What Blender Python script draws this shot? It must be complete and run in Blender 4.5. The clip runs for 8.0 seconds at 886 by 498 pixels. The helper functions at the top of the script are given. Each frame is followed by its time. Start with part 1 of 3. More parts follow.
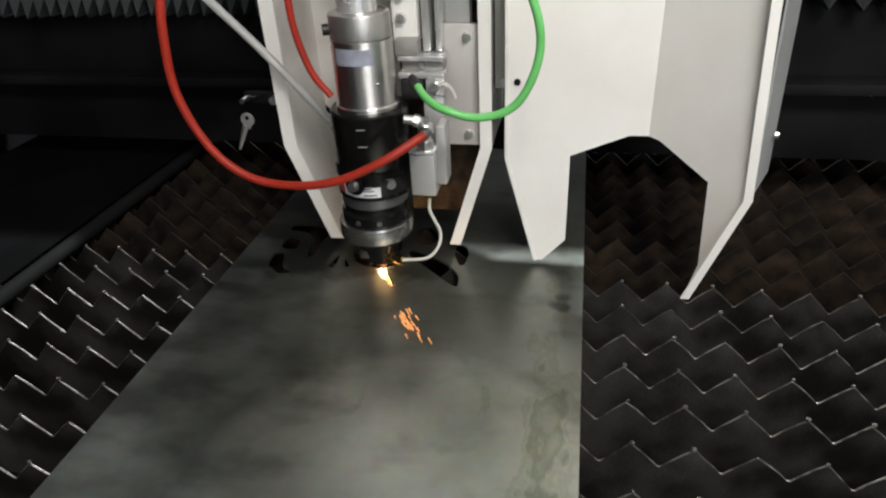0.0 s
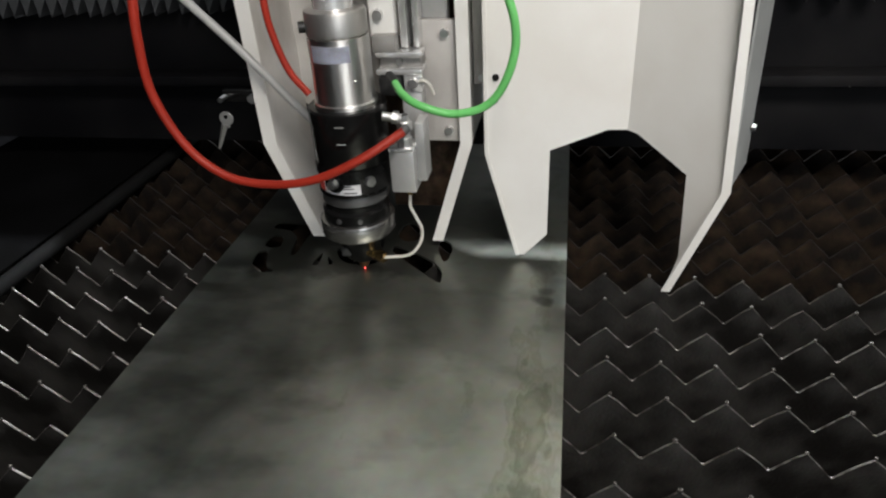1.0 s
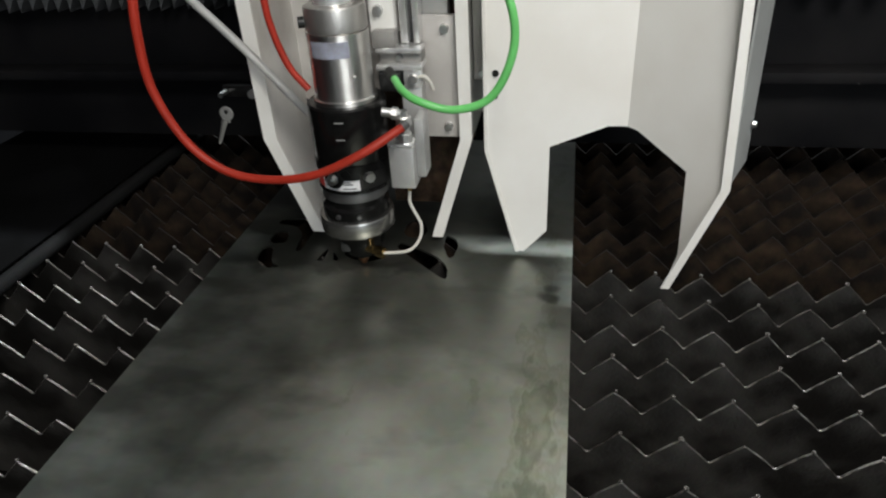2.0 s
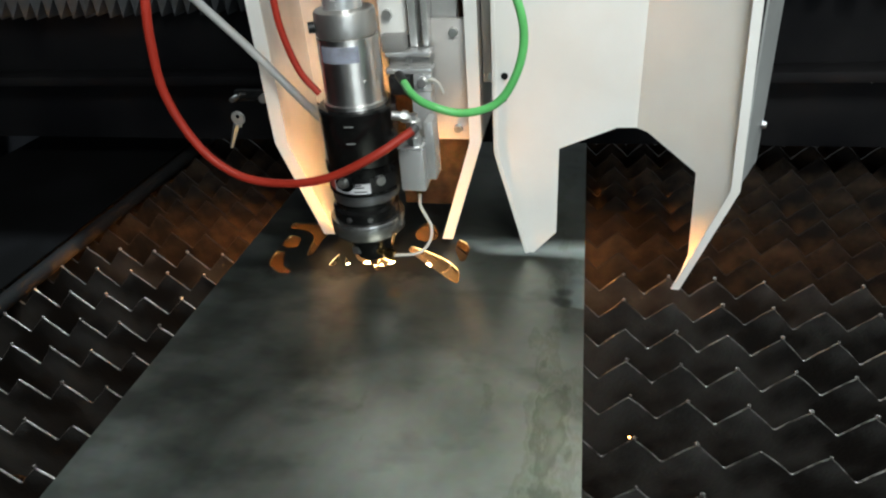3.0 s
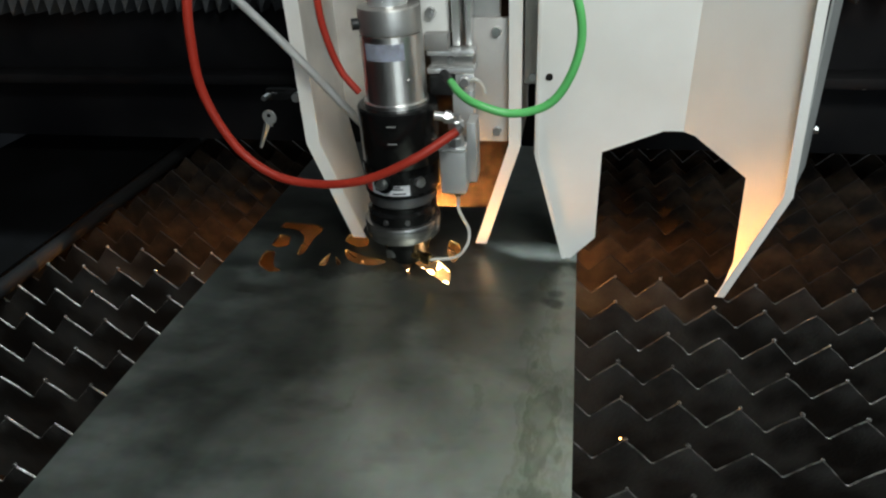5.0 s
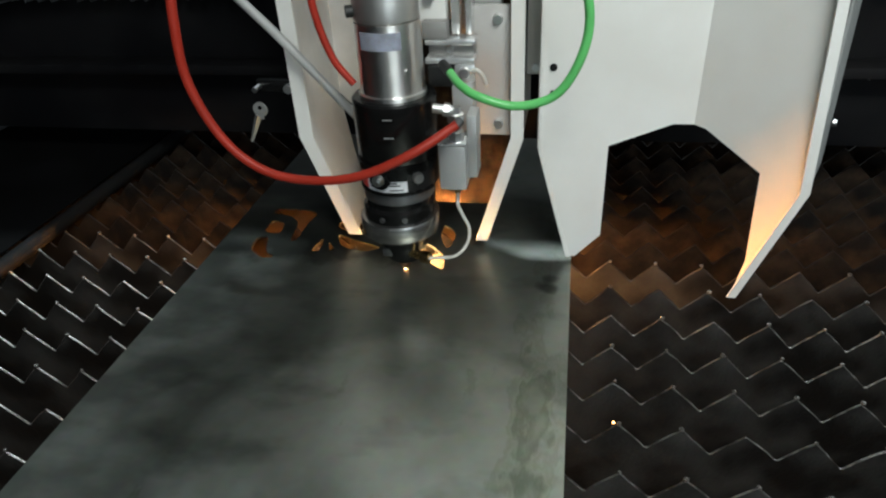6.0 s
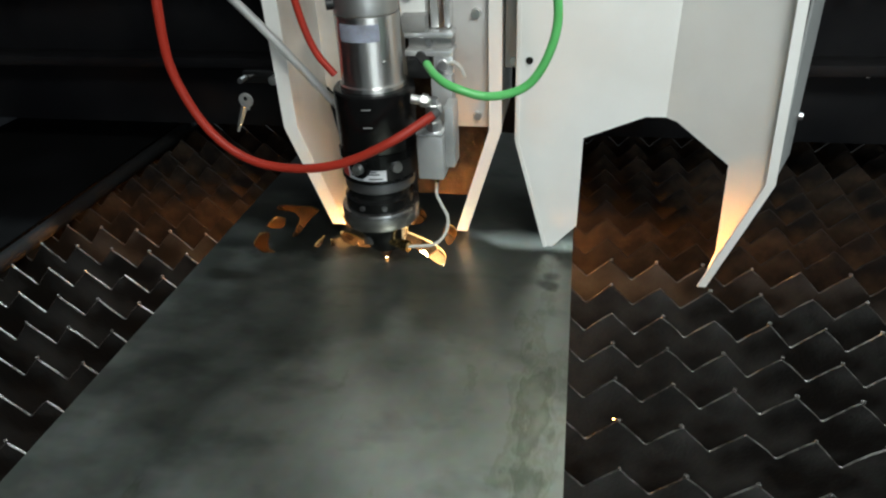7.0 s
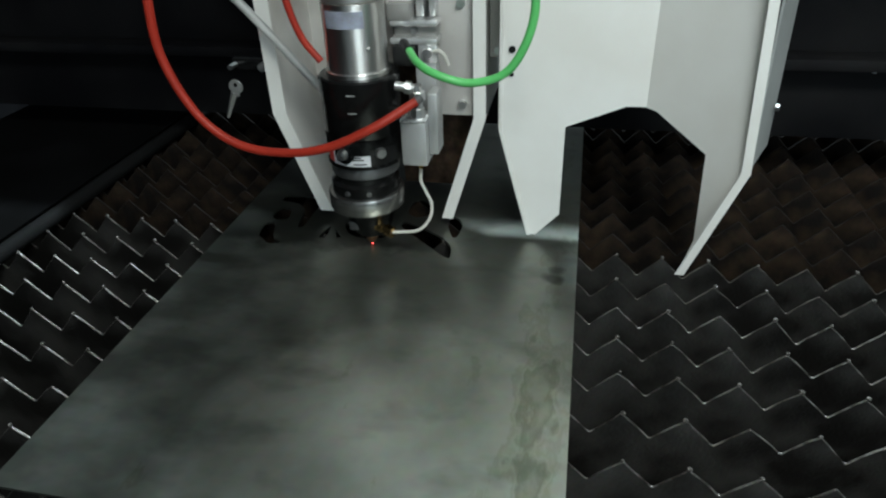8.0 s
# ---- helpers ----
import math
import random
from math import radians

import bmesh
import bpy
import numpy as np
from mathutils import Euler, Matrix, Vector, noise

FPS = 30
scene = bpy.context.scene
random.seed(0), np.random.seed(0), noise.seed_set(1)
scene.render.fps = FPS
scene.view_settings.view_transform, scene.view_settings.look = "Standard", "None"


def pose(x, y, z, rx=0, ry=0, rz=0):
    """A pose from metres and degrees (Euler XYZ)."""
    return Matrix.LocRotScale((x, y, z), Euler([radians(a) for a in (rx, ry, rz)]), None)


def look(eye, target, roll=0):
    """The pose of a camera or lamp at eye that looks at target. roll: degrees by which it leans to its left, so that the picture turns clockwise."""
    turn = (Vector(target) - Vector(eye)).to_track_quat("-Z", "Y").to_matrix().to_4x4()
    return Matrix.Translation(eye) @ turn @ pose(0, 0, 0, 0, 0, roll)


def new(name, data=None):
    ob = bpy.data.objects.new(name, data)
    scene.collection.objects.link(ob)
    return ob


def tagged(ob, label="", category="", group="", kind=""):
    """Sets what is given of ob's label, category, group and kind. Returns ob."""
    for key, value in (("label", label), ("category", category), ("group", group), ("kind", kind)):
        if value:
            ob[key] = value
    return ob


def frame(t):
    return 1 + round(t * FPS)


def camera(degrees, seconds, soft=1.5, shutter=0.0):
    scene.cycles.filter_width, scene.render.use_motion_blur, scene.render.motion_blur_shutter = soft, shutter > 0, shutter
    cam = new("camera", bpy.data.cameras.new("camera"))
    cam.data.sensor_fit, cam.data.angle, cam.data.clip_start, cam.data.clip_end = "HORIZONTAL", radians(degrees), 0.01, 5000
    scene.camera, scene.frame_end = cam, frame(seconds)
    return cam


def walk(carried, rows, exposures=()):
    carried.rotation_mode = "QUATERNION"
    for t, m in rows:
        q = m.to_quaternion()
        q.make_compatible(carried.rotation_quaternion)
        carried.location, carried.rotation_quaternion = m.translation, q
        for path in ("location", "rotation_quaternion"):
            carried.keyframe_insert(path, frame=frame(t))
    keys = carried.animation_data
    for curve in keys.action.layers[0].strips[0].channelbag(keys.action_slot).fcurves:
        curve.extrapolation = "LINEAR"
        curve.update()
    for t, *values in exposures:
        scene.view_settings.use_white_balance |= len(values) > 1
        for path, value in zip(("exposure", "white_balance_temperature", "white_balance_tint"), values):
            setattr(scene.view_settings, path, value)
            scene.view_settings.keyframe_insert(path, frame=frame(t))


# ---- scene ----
cam = camera(68.26, 8.0, soft=2.2)
# seconds, eye (m), turn (degrees, Euler XYZ)
ROWS = [
    (0.0, -0.0068, -0.0079, 1.2259, 59.08, 2.69, 11.07),
    (0.5, -0.0009, -0.0062, 1.2262, 58.31, 3.52, 10.34),
    (1.0, 0.0022, -0.0056, 1.2268, 58.56, 3.08, 9.91),
    (1.5, 0.0016, -0.0049, 1.2250, 58.32, 2.83, 10.00),
    (3.0, -0.0036, -0.0028, 1.2302, 58.31, 3.72, 10.83),
    (3.5, 0.0000, 0.0000, 1.2300, 58.61, 3.37, 10.20),
    (4.0, -0.0045, -0.0069, 1.2256, 59.04, 3.05, 11.39),
    (4.5, -0.0058, -0.0050, 1.2243, 59.20, 2.90, 10.82),
    (6.0, 0.0006, 0.0003, 1.2140, 57.95, 2.85, 10.34),
    (6.5, -0.0009, -0.0026, 1.2128, 58.19, 2.77, 10.73),
    (7.0, -0.0002, -0.0033, 1.2103, 58.07, 2.41, 10.66),
    (7.5, -0.0046, -0.0058, 1.2103, 58.07, 2.09, 11.40),
    (8.0, -0.0019, -0.0065, 1.2044, 57.94, 1.91, 11.32),
]
# seconds, stops, kelvin, tint: the phone dims and turns greener once the beam burns
EXPOSURES = [(0.0, 0.40, 6450, 11), (0.9, 0.27, 6450, 11), (1.7, 0.25, 6450, 11), (2.6, 0.30, 6030, 2), (3.0, 0.28, 5980, 2), (3.5, 0.0, 5860, 2),
             (4.0, 0.06, 6030, 2), (4.5, -0.10, 5980, 1), (6.0, 0.06, 5930, 1), (6.5, 0.16, 5930, 1), (7.8, 0.1, 5930, 1), (8.0, 0.1, 5800, -2)]
walk(cam, [(t, pose(x, y, z, rx, ry, rz)) for t, x, y, z, rx, ry, rz in ROWS], EXPOSURES)

TOP = 0.80            # height of the slat tips over the shop floor
NOZZLE = (-0.222, 0.627)
# seconds, travel of the cutting carriage in x and y (mm)
TRAVEL = [(0.0, -2.8, -2.7), (0.5, -3.8, -3.9), (1.0, -3.8, -3.6), (1.5, -3.3, -5.6), (1.7, -3.4, -5.4), (2.25, -18, -1.0),
          (2.8, -18.8, 1.0), (3.0, -13.8, 1.0), (3.5, 0, 0), (4.0, 13.3, 6.7), (4.5, 27.2, 4.1), (5.2, 45, -8), (5.6, 56, -22),
          (5.8, 54.6, -28), (6.0, 49.9, -29.8), (6.5, 37.1, -22.9), (7.0, 22.6, -16.6), (7.5, 8.1, -12.0), (8.0, -3.6, -7.0)]


# ---- world and light ----
def make_world():
    w = bpy.data.worlds.new("hall_air")
    w.use_nodes = True
    b = w.node_tree.nodes["Background"]
    b.inputs[0].default_value = (0.75, 0.85, 1.0, 1)
    b.inputs[1].default_value = 0.02
    scene.world = w


make_world()


def area_lamp(name, eye, target, sx, sy, watts, colour):
    d = bpy.data.lights.new(name, "AREA")
    d.shape, d.size, d.size_y, d.energy, d.color = "RECTANGLE", sx, sy, watts, colour
    ob = new(name, d)
    ob.matrix_world = look(eye, target)
    return ob


# unseen lamp added over the open front to light the covers, and the row of tubes behind the gantry
area_lamp("front_lamp", (0.36, -0.26, TOP + 1.2), (0.03, 0.6, TOP + 0.1), 0.6, 0.3, 16.6, (1.0, 0.95, 0.88))
area_lamp("tube_lamp", (0.42, 2.45, TOP + 2.99), (0.0, 0.4, TOP), 1.2, 0.05, 205, (0.92, 0.97, 1.0))


# ---- materials ----
def material(name, colour, rough=0.5, metal=0.0, vary=0.15, scale=20.0, fine=200.0, bump=0.1, dark=None, spread=(0.4, 0.65),
             rough_vary=0.15, per_object=0.0, spec=0.5):
    """A surface with stains at one scale, grain at another, and a fine relief."""
    m = bpy.data.materials.new(name)
    m.use_nodes = True
    n, l = m.node_tree.nodes, m.node_tree.links
    b = n["Principled BSDF"]
    b.inputs["Metallic"].default_value = metal
    b.inputs["Specular IOR Level"].default_value = spec
    tc = n.new("ShaderNodeTexCoord")
    big, small = n.new("ShaderNodeTexNoise"), n.new("ShaderNodeTexNoise")
    big.inputs["Scale"].default_value, big.inputs["Detail"].default_value = scale, 5
    small.inputs["Scale"].default_value, small.inputs["Detail"].default_value = fine, 3
    l.new(tc.outputs["Object"], big.inputs["Vector"])
    l.new(tc.outputs["Object"], small.inputs["Vector"])
    ramp = n.new("ShaderNodeValToRGB")
    ramp.color_ramp.elements[0].position, ramp.color_ramp.elements[1].position = spread
    c2 = dark if dark else tuple(c * (1 - vary) for c in colour)
    ramp.color_ramp.elements[0].color, ramp.color_ramp.elements[1].color = (*c2, 1), (*colour, 1)
    l.new(big.outputs["Fac"], ramp.inputs["Fac"])
    mix = n.new("ShaderNodeMix")
    mix.data_type, mix.blend_type = "RGBA", "MULTIPLY"
    mix.inputs["Factor"].default_value = vary
    l.new(ramp.outputs["Color"], mix.inputs["A"])
    l.new(small.outputs["Color"], mix.inputs["B"])
    out = mix.outputs["Result"]
    if per_object:
        info, hsv = n.new("ShaderNodeObjectInfo"), n.new("ShaderNodeHueSaturation")
        mr = n.new("ShaderNodeMapRange")
        mr.inputs["To Min"].default_value, mr.inputs["To Max"].default_value = 1 - per_object, 1 + per_object
        l.new(info.outputs["Random"], mr.inputs["Value"])
        l.new(mr.outputs["Result"], hsv.inputs["Value"])
        l.new(out, hsv.inputs["Color"])
        out = hsv.outputs["Color"]
    l.new(out, b.inputs["Base Color"])
    rr = n.new("ShaderNodeMapRange")
    rr.inputs["To Min"].default_value, rr.inputs["To Max"].default_value = max(0.03, rough - rough_vary), min(1, rough + rough_vary)
    l.new(big.outputs["Fac"], rr.inputs["Value"])
    l.new(rr.outputs["Result"], b.inputs["Roughness"])
    bp = n.new("ShaderNodeBump")
    bp.inputs["Strength"].default_value, bp.inputs["Distance"].default_value = bump, 0.001
    l.new(small.outputs["Fac"], bp.inputs["Height"])
    l.new(bp.outputs["Normal"], b.inputs["Normal"])
    return m


def glowing(name, colour, strength):
    m = bpy.data.materials.new(name)
    m.use_nodes = True
    b = m.node_tree.nodes["Principled BSDF"]
    b.inputs["Base Color"].default_value = (*colour, 1)
    b.inputs["Emission Color"].default_value = (*colour, 1)
    b.inputs["Emission Strength"].default_value = strength
    return m


def rolled_steel():
    """Hot-rolled sheet: grey scale with dark smudges, a painted pool of sheen, patches of oil and soot round the
    finished cuts.
    """
    m = material("rolled_steel", (0.428, 0.442, 0.386), 0.33, 0.85, 0.22, 6, 90, 0.05, (0.240, 0.252, 0.216), (0.36, 0.64), 0.09)
    n, l = m.node_tree.nodes, m.node_tree.links
    b = n["Principled BSDF"]
    tc = n.new("ShaderNodeTexCoord")
    sep = n.new("ShaderNodeSeparateXYZ")
    l.new(tc.outputs["Object"], sep.inputs["Vector"])

    def noise(scale, detail, rough):
        mp, t = n.new("ShaderNodeMapping"), n.new("ShaderNodeTexNoise")
        mp.inputs["Scale"].default_value = scale
        t.inputs["Scale"].default_value, t.inputs["Detail"].default_value, t.inputs["Roughness"].default_value = 1.0, detail, rough
        l.new(tc.outputs["Object"], mp.inputs["Vector"])
        l.new(mp.outputs["Vector"], t.inputs["Vector"])
        return t

    def span(socket, f0, f1, t0, t1):
        r = n.new("ShaderNodeMapRange")
        for key, v in (("From Min", f0), ("From Max", f1), ("To Min", t0), ("To Max", t1)):
            r.inputs[key].default_value = v
        l.new(socket, r.inputs["Value"])
        return r.outputs["Result"]

    def sums(op, p, q):
        k = n.new("ShaderNodeMath")
        k.operation = op
        for i, v in enumerate((p, q)):
            if isinstance(v, float):
                k.inputs[i].default_value = v
            else:
                l.new(v, k.inputs[i])
        return k.outputs["Value"]

    spots, smear, wavy = noise((30, 13, 1), 5, 0.55), noise((13, 22, 1), 3, 0.5), noise((16, 16, 1), 4, 0.55)
    layers = []
    # blotches along the long edge: a dark rim round each paler patch
    edge_band = span(sep.outputs["X"], 0.128, 0.172, -0.16, 0.05)
    v = sums("ADD", sums("ADD", spots.outputs["Fac"], edge_band), span(sep.outputs["Y"], -0.27, -0.17, 0.02, -0.09))
    ramp = n.new("ShaderNodeValToRGB")
    e = ramp.color_ramp.elements
    e[0].position, e[0].color = 0.50, (1, 1, 1, 1)
    e[1].position, e[1].color = 0.72, (0.80, 0.81, 0.75, 1)
    for pos, c in ((0.55, (0.82, 0.83, 0.77, 1)), (0.59, (0.94, 0.945, 0.90, 1)), (0.65, (0.62, 0.635, 0.56, 1))):
        k = e.new(pos)
        k.color = c
    l.new(v, ramp.inputs["Fac"])
    layers.append(ramp.outputs["Color"])
    # smudges along the other long edge, deepened for the weaker light on that side
    v = sums("ADD", smear.outputs["Fac"], span(sep.outputs["X"], -0.20, 0.02, 0.09, -0.15))
    layers.append(span(v, 0.40, 0.66, 1.0, 0.56))
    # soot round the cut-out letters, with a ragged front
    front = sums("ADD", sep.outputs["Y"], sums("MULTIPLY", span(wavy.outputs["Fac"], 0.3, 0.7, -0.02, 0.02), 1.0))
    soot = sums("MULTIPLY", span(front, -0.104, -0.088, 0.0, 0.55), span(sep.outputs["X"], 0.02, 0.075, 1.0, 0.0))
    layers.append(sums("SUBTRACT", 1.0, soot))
    # two round oil spots, and the pool of sheen painted as a paler round
    for x, y, r0, r1, inner, outer in ((0.189, -0.118, 0.006, 0.013, 0.40, 1.0), (0.192, -0.100, 0.004, 0.010, 0.5, 1.0),
                                       (0.070, -0.390, 0.160, 0.180, 1.0, 0.66)):
        wob, far = n.new("ShaderNodeVectorMath"), n.new("ShaderNodeVectorMath")
        wob.operation, far.operation = "MULTIPLY_ADD", "DISTANCE"
        wob.inputs[1].default_value = (0.03, 0.03, 0)
        l.new(wavy.outputs["Color"], wob.inputs[0])
        l.new(tc.outputs["Object"], wob.inputs[2])
        l.new(wob.outputs["Vector"], far.inputs[0])
        far.inputs[1].default_value = (x + 0.015, y + 0.015, 0.003)
        layers.append(span(far.outputs["Value"], r0, r1, inner, outer))
    out = b.inputs["Base Color"].links[0].from_socket
    for layer in layers:
        mix = n.new("ShaderNodeMix")
        mix.data_type, mix.blend_type = "RGBA", "MULTIPLY"
        mix.inputs["Factor"].default_value = 1
        l.new(out, mix.inputs["A"])
        l.new(layer, mix.inputs["B"])
        out = mix.outputs["Result"]
    l.new(out, b.inputs["Base Color"])
    return m


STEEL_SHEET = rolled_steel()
SLAT = material("burnt_slat_steel", (0.060, 0.058, 0.054), 0.48, 0.25, 0.4, 13, 300, 0.5, (0.010, 0.009, 0.008), (0.42, 0.66), per_object=0.25)
SLAT_EDGE = material("worn_slat_edge", (0.36, 0.345, 0.32), 0.42, 0.85, 0.5, 60, 500, 0.6, (0.08, 0.07, 0.06), (0.38, 0.62))
# shade behind the cut, put into darker slat faces and edges
SLAT_SHADE = material("shaded_slat_steel", (0.036, 0.024, 0.015), 0.9, 0.0, 0.4, 30, 200, 0.6, (0.009, 0.007, 0.006), per_object=0.2, spec=0.12)
SLAT_EDGE_SHADE = material("shaded_slat_edge", (0.026, 0.021, 0.018), 0.75, 0.1, 0.5, 60, 500, 0.6, (0.012, 0.010, 0.009), (0.4, 0.64), spec=0.2)
RAIL_GREY = material("worn_grey_rail", (0.012, 0.012, 0.012), 0.8, 0.0, 0.4, 8, 200, 0.3, (0.008, 0.008, 0.008), spec=0.06)
LEDGE = material("sooty_black_ledge", (0.005, 0.005, 0.0055), 0.8, 0.0, 0.3, 9, 200, 0.4, (0.003, 0.003, 0.003), spec=0.03)
# edge colour dimmed for the fading light on two rows before the shade
SLAT_EDGE_DIM = material("half_shaded_slat_edge", (0.135, 0.121, 0.108), 0.5, 0.7, 0.5, 40, 500, 0.6, (0.03, 0.026, 0.022), (0.4, 0.66))
WHITE = material("white_powder_coat", (0.8, 0.79, 0.76), 0.42, 0, 0.06, 9, 900, 0.08, (0.74, 0.72, 0.68))
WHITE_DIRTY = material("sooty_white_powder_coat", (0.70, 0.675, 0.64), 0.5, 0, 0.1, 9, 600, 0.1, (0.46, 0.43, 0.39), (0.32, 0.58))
GREY_PAINT = material("grey_cover_edge", (0.34, 0.35, 0.34), 0.5, 0, 0.15, 20, 600, 0.1)
ALU = material("brushed_aluminium", (0.80, 0.80, 0.79), 0.24, 0.7, 0.12, 30, 500, 0.08)
BARREL = material("polished_barrel_steel", (0.78, 0.765, 0.74), 0.34, 1.0, 0.1, 30, 700, 0.05, rough_vary=0.05)
BARREL.node_tree.nodes["Principled BSDF"].inputs["Anisotropic"].default_value = 0.85
BARREL.node_tree.nodes["Principled BSDF"].inputs["Anisotropic Rotation"].default_value = 0.25
RING_BRIGHT = material("turned_steel", (0.50, 0.49, 0.475), 0.24, 0.95, 0.15, 40, 900, 0.08, rough_vary=0.06)
RING_GREY = material("grey_anodised", (0.2, 0.2, 0.2), 0.4, 0.8, 0.2, 30, 500, 0.1)
# brown tint puts the fire's orange light into the grey steel's colour
BACK_STEEL = material("fire_tinted_bare_steel", (0.12, 0.078, 0.052), 0.36, 0.7, 0.4, 45, 160, 0.9, (0.03, 0.02, 0.015))
COLLAR = material("matt_turned_steel", (0.50, 0.485, 0.46), 0.38, 0.9, 0.12, 30, 700, 0.08)
PLATE_GREY = material("pale_grey_plate", (0.60, 0.57, 0.54), 0.42, 0.25, 0.12, 20, 500, 0.08)
BLOCK_GREY = material("grey_cast_block", (0.30, 0.29, 0.275), 0.45, 0.3, 0.15, 30, 500, 0.1)
ALU_MATT = material("anodised_aluminium", (0.58, 0.58, 0.57), 0.42, 0.55, 0.15, 24, 500, 0.1)
BLACK_ANOD = material("black_anodised", (0.006, 0.006, 0.006), 0.24, 0.0, 0.2, 40, 600, 0.06, spec=0.3)
BLACK_PLASTIC = material("black_plastic", (0.012, 0.012, 0.012), 0.42, 0, 0.2, 40, 500, 0.1, spec=0.3)
DARK_STEEL = material("dark_machine_paint", (0.013, 0.0125, 0.013), 0.65, 0.0, 0.3, 6, 200, 0.2, (0.005, 0.005, 0.006), spec=0.07)
BELLOWS_CLOTH = material("bellows_cloth", (0.06, 0.064, 0.07), 0.6, 0, 0.25, 30, 700, 0.3)
HOPPER = material("sooty_hopper", (0.026, 0.021, 0.018), 0.85, 0.1, 0.4, 12, 120, 0.6, (0.013, 0.011, 0.01))
RED_RUBBER = material("red_hose", (0.34, 0.026, 0.013), 0.46, 0, 0.15, 30, 500, 0.1, spec=0.25)
GREEN_RUBBER = material("green_hose", (0.15, 0.55, 0.15), 0.38, 0, 0.12, 30, 500, 0.08)
WHITE_TUBE = material("milky_tube", (0.60, 0.60, 0.585), 0.35, 0, 0.1, 30, 500, 0.05)
WHITE_TUBE.node_tree.nodes["Principled BSDF"].inputs["Transmission Weight"].default_value = 0.55
CABLE_WHITE = material("white_cable", (0.66, 0.64, 0.58), 0.5, 0, 0.15, 60, 900, 0.2)
BRASS = material("brass", (0.72, 0.5, 0.2), 0.25, 1.0, 0.2, 60, 600, 0.1)
CHROME = material("bright_screw", (0.75, 0.75, 0.74), 0.33, 1.0, 0.1, 80, 600, 0.05)
KEY_STEEL = material("dull_nickel", (0.30, 0.30, 0.29), 0.45, 0.4, 0.2, 60, 600, 0.1)
LABEL_WHITE = material("label_paper", (0.75, 0.75, 0.77), 0.4, 0, 0.12, 50, 600, 0.03)
LABEL_BLUE = material("label_blue", (0.42, 0.44, 0.55), 0.35, 0.2, 0.3, 70, 600, 0.03, (0.3, 0.31, 0.36))
LABEL_RED = material("label_red", (0.6, 0.06, 0.05), 0.4, 0, 0.1, 50, 600, 0.03)
COPPER = material("copper_nozzle", (0.62, 0.34, 0.2), 0.3, 1.0, 0.2, 60, 600, 0.1)
CONCRETE = material("concrete", (0.3, 0.29, 0.28), 0.85, 0, 0.25, 3, 60, 0.3)
HALL_PAINT = material("hall_paint", (0.62, 0.62, 0.62), 0.8, 0, 0.15, 2, 60, 0.2)
PANEL_GLOW = glowing("panel_glow", (0.9, 0.96, 1.0), 4.6)
PLUME = glowing("burning_metal", (1.0, 0.40, 0.10), 2600)
JET = glowing("spark_jet", (1.0, 0.38, 0.08), 1150)
FLASH = glowing("molten_metal", (1.0, 0.60, 0.26), 620)
FUME = glowing("burning_fume", (1.0, 0.58, 0.22), 8)
FUME_HOT = glowing("white_hot_fume", (1.0, 0.72, 0.38), 14)
SPARK = glowing("spark_glow", (1.0, 0.42, 0.12), 10)
REFLECTION = glowing("flash_reflection", (1.0, 0.45, 0.16), 0.2)
HOT = glowing("hot_edge", (1.0, 0.6, 0.26), 40)
PILOT = glowing("pilot_dot", (1.0, 0.08, 0.07), 12)


# ---- building helpers ----
def finish(bm, smooth=0.6):
    bmesh.ops.recalc_face_normals(bm, faces=bm.faces)
    for f in bm.faces:
        f.smooth = smooth > 0
    for e in bm.edges:
        if len(e.link_faces) == 2 and e.calc_face_angle(0) > smooth:
            e.smooth = False
    return bm


def part(name, bm, mat, parent=None, label="", smooth=0.6):
    """One mesh object; its vertices come in bed space (z from the slat tips) and are moved into the thing's space."""
    finish(bm, smooth)
    me = bpy.data.meshes.new(name)
    at = Vector((0, 0, -TOP))
    up = parent
    while up is not None:
        at += up.location
        up = up.parent
    bmesh.ops.translate(bm, verts=bm.verts, vec=-at)
    bm.to_mesh(me)
    bm.free()
    for m in (mat if isinstance(mat, (list, tuple)) else [mat]):
        me.materials.append(m)
    ob = new(name, me)
    ob.parent = parent
    return tagged(ob, label)


def thing(name, at, label, category, group="", kind=""):
    ob = new(name)
    ob.empty_display_size = 0.02
    ob.location = (at[0], at[1], at[2] + TOP)
    return tagged(ob, label, category, group, kind)


def box(a, b, bevel=0.001, bm=None):
    bm = bm or bmesh.new()
    r = bmesh.ops.create_cube(bm, size=1)["verts"]
    for v in r:
        v.co = Vector([(a[i] + b[i]) / 2 + v.co[i] * (b[i] - a[i]) for i in range(3)])
    if bevel:
        es = list({e for v in r for e in v.link_edges})
        bmesh.ops.bevel(bm, geom=es, offset=bevel, segments=2, affect="EDGES", profile=0.5)
    return bm


def lathe(profile, cx, cy, seg=40, bm=None, axis="z"):
    """Turned part: (radius, height) pairs round an upright axis."""
    bm = bm or bmesh.new()
    rings = []
    for r, z in profile:
        rings.append([bm.verts.new((cx + r * math.cos(2 * math.pi * k / seg), cy + r * math.sin(2 * math.pi * k / seg), z)) for k in range(seg)])
    for a, b in zip(rings, rings[1:]):
        for k in range(seg):
            bm.faces.new((a[k], a[(k + 1) % seg], b[(k + 1) % seg], b[k]))
    bm.faces.new(rings[0])
    bm.faces.new(rings[-1])
    return bm


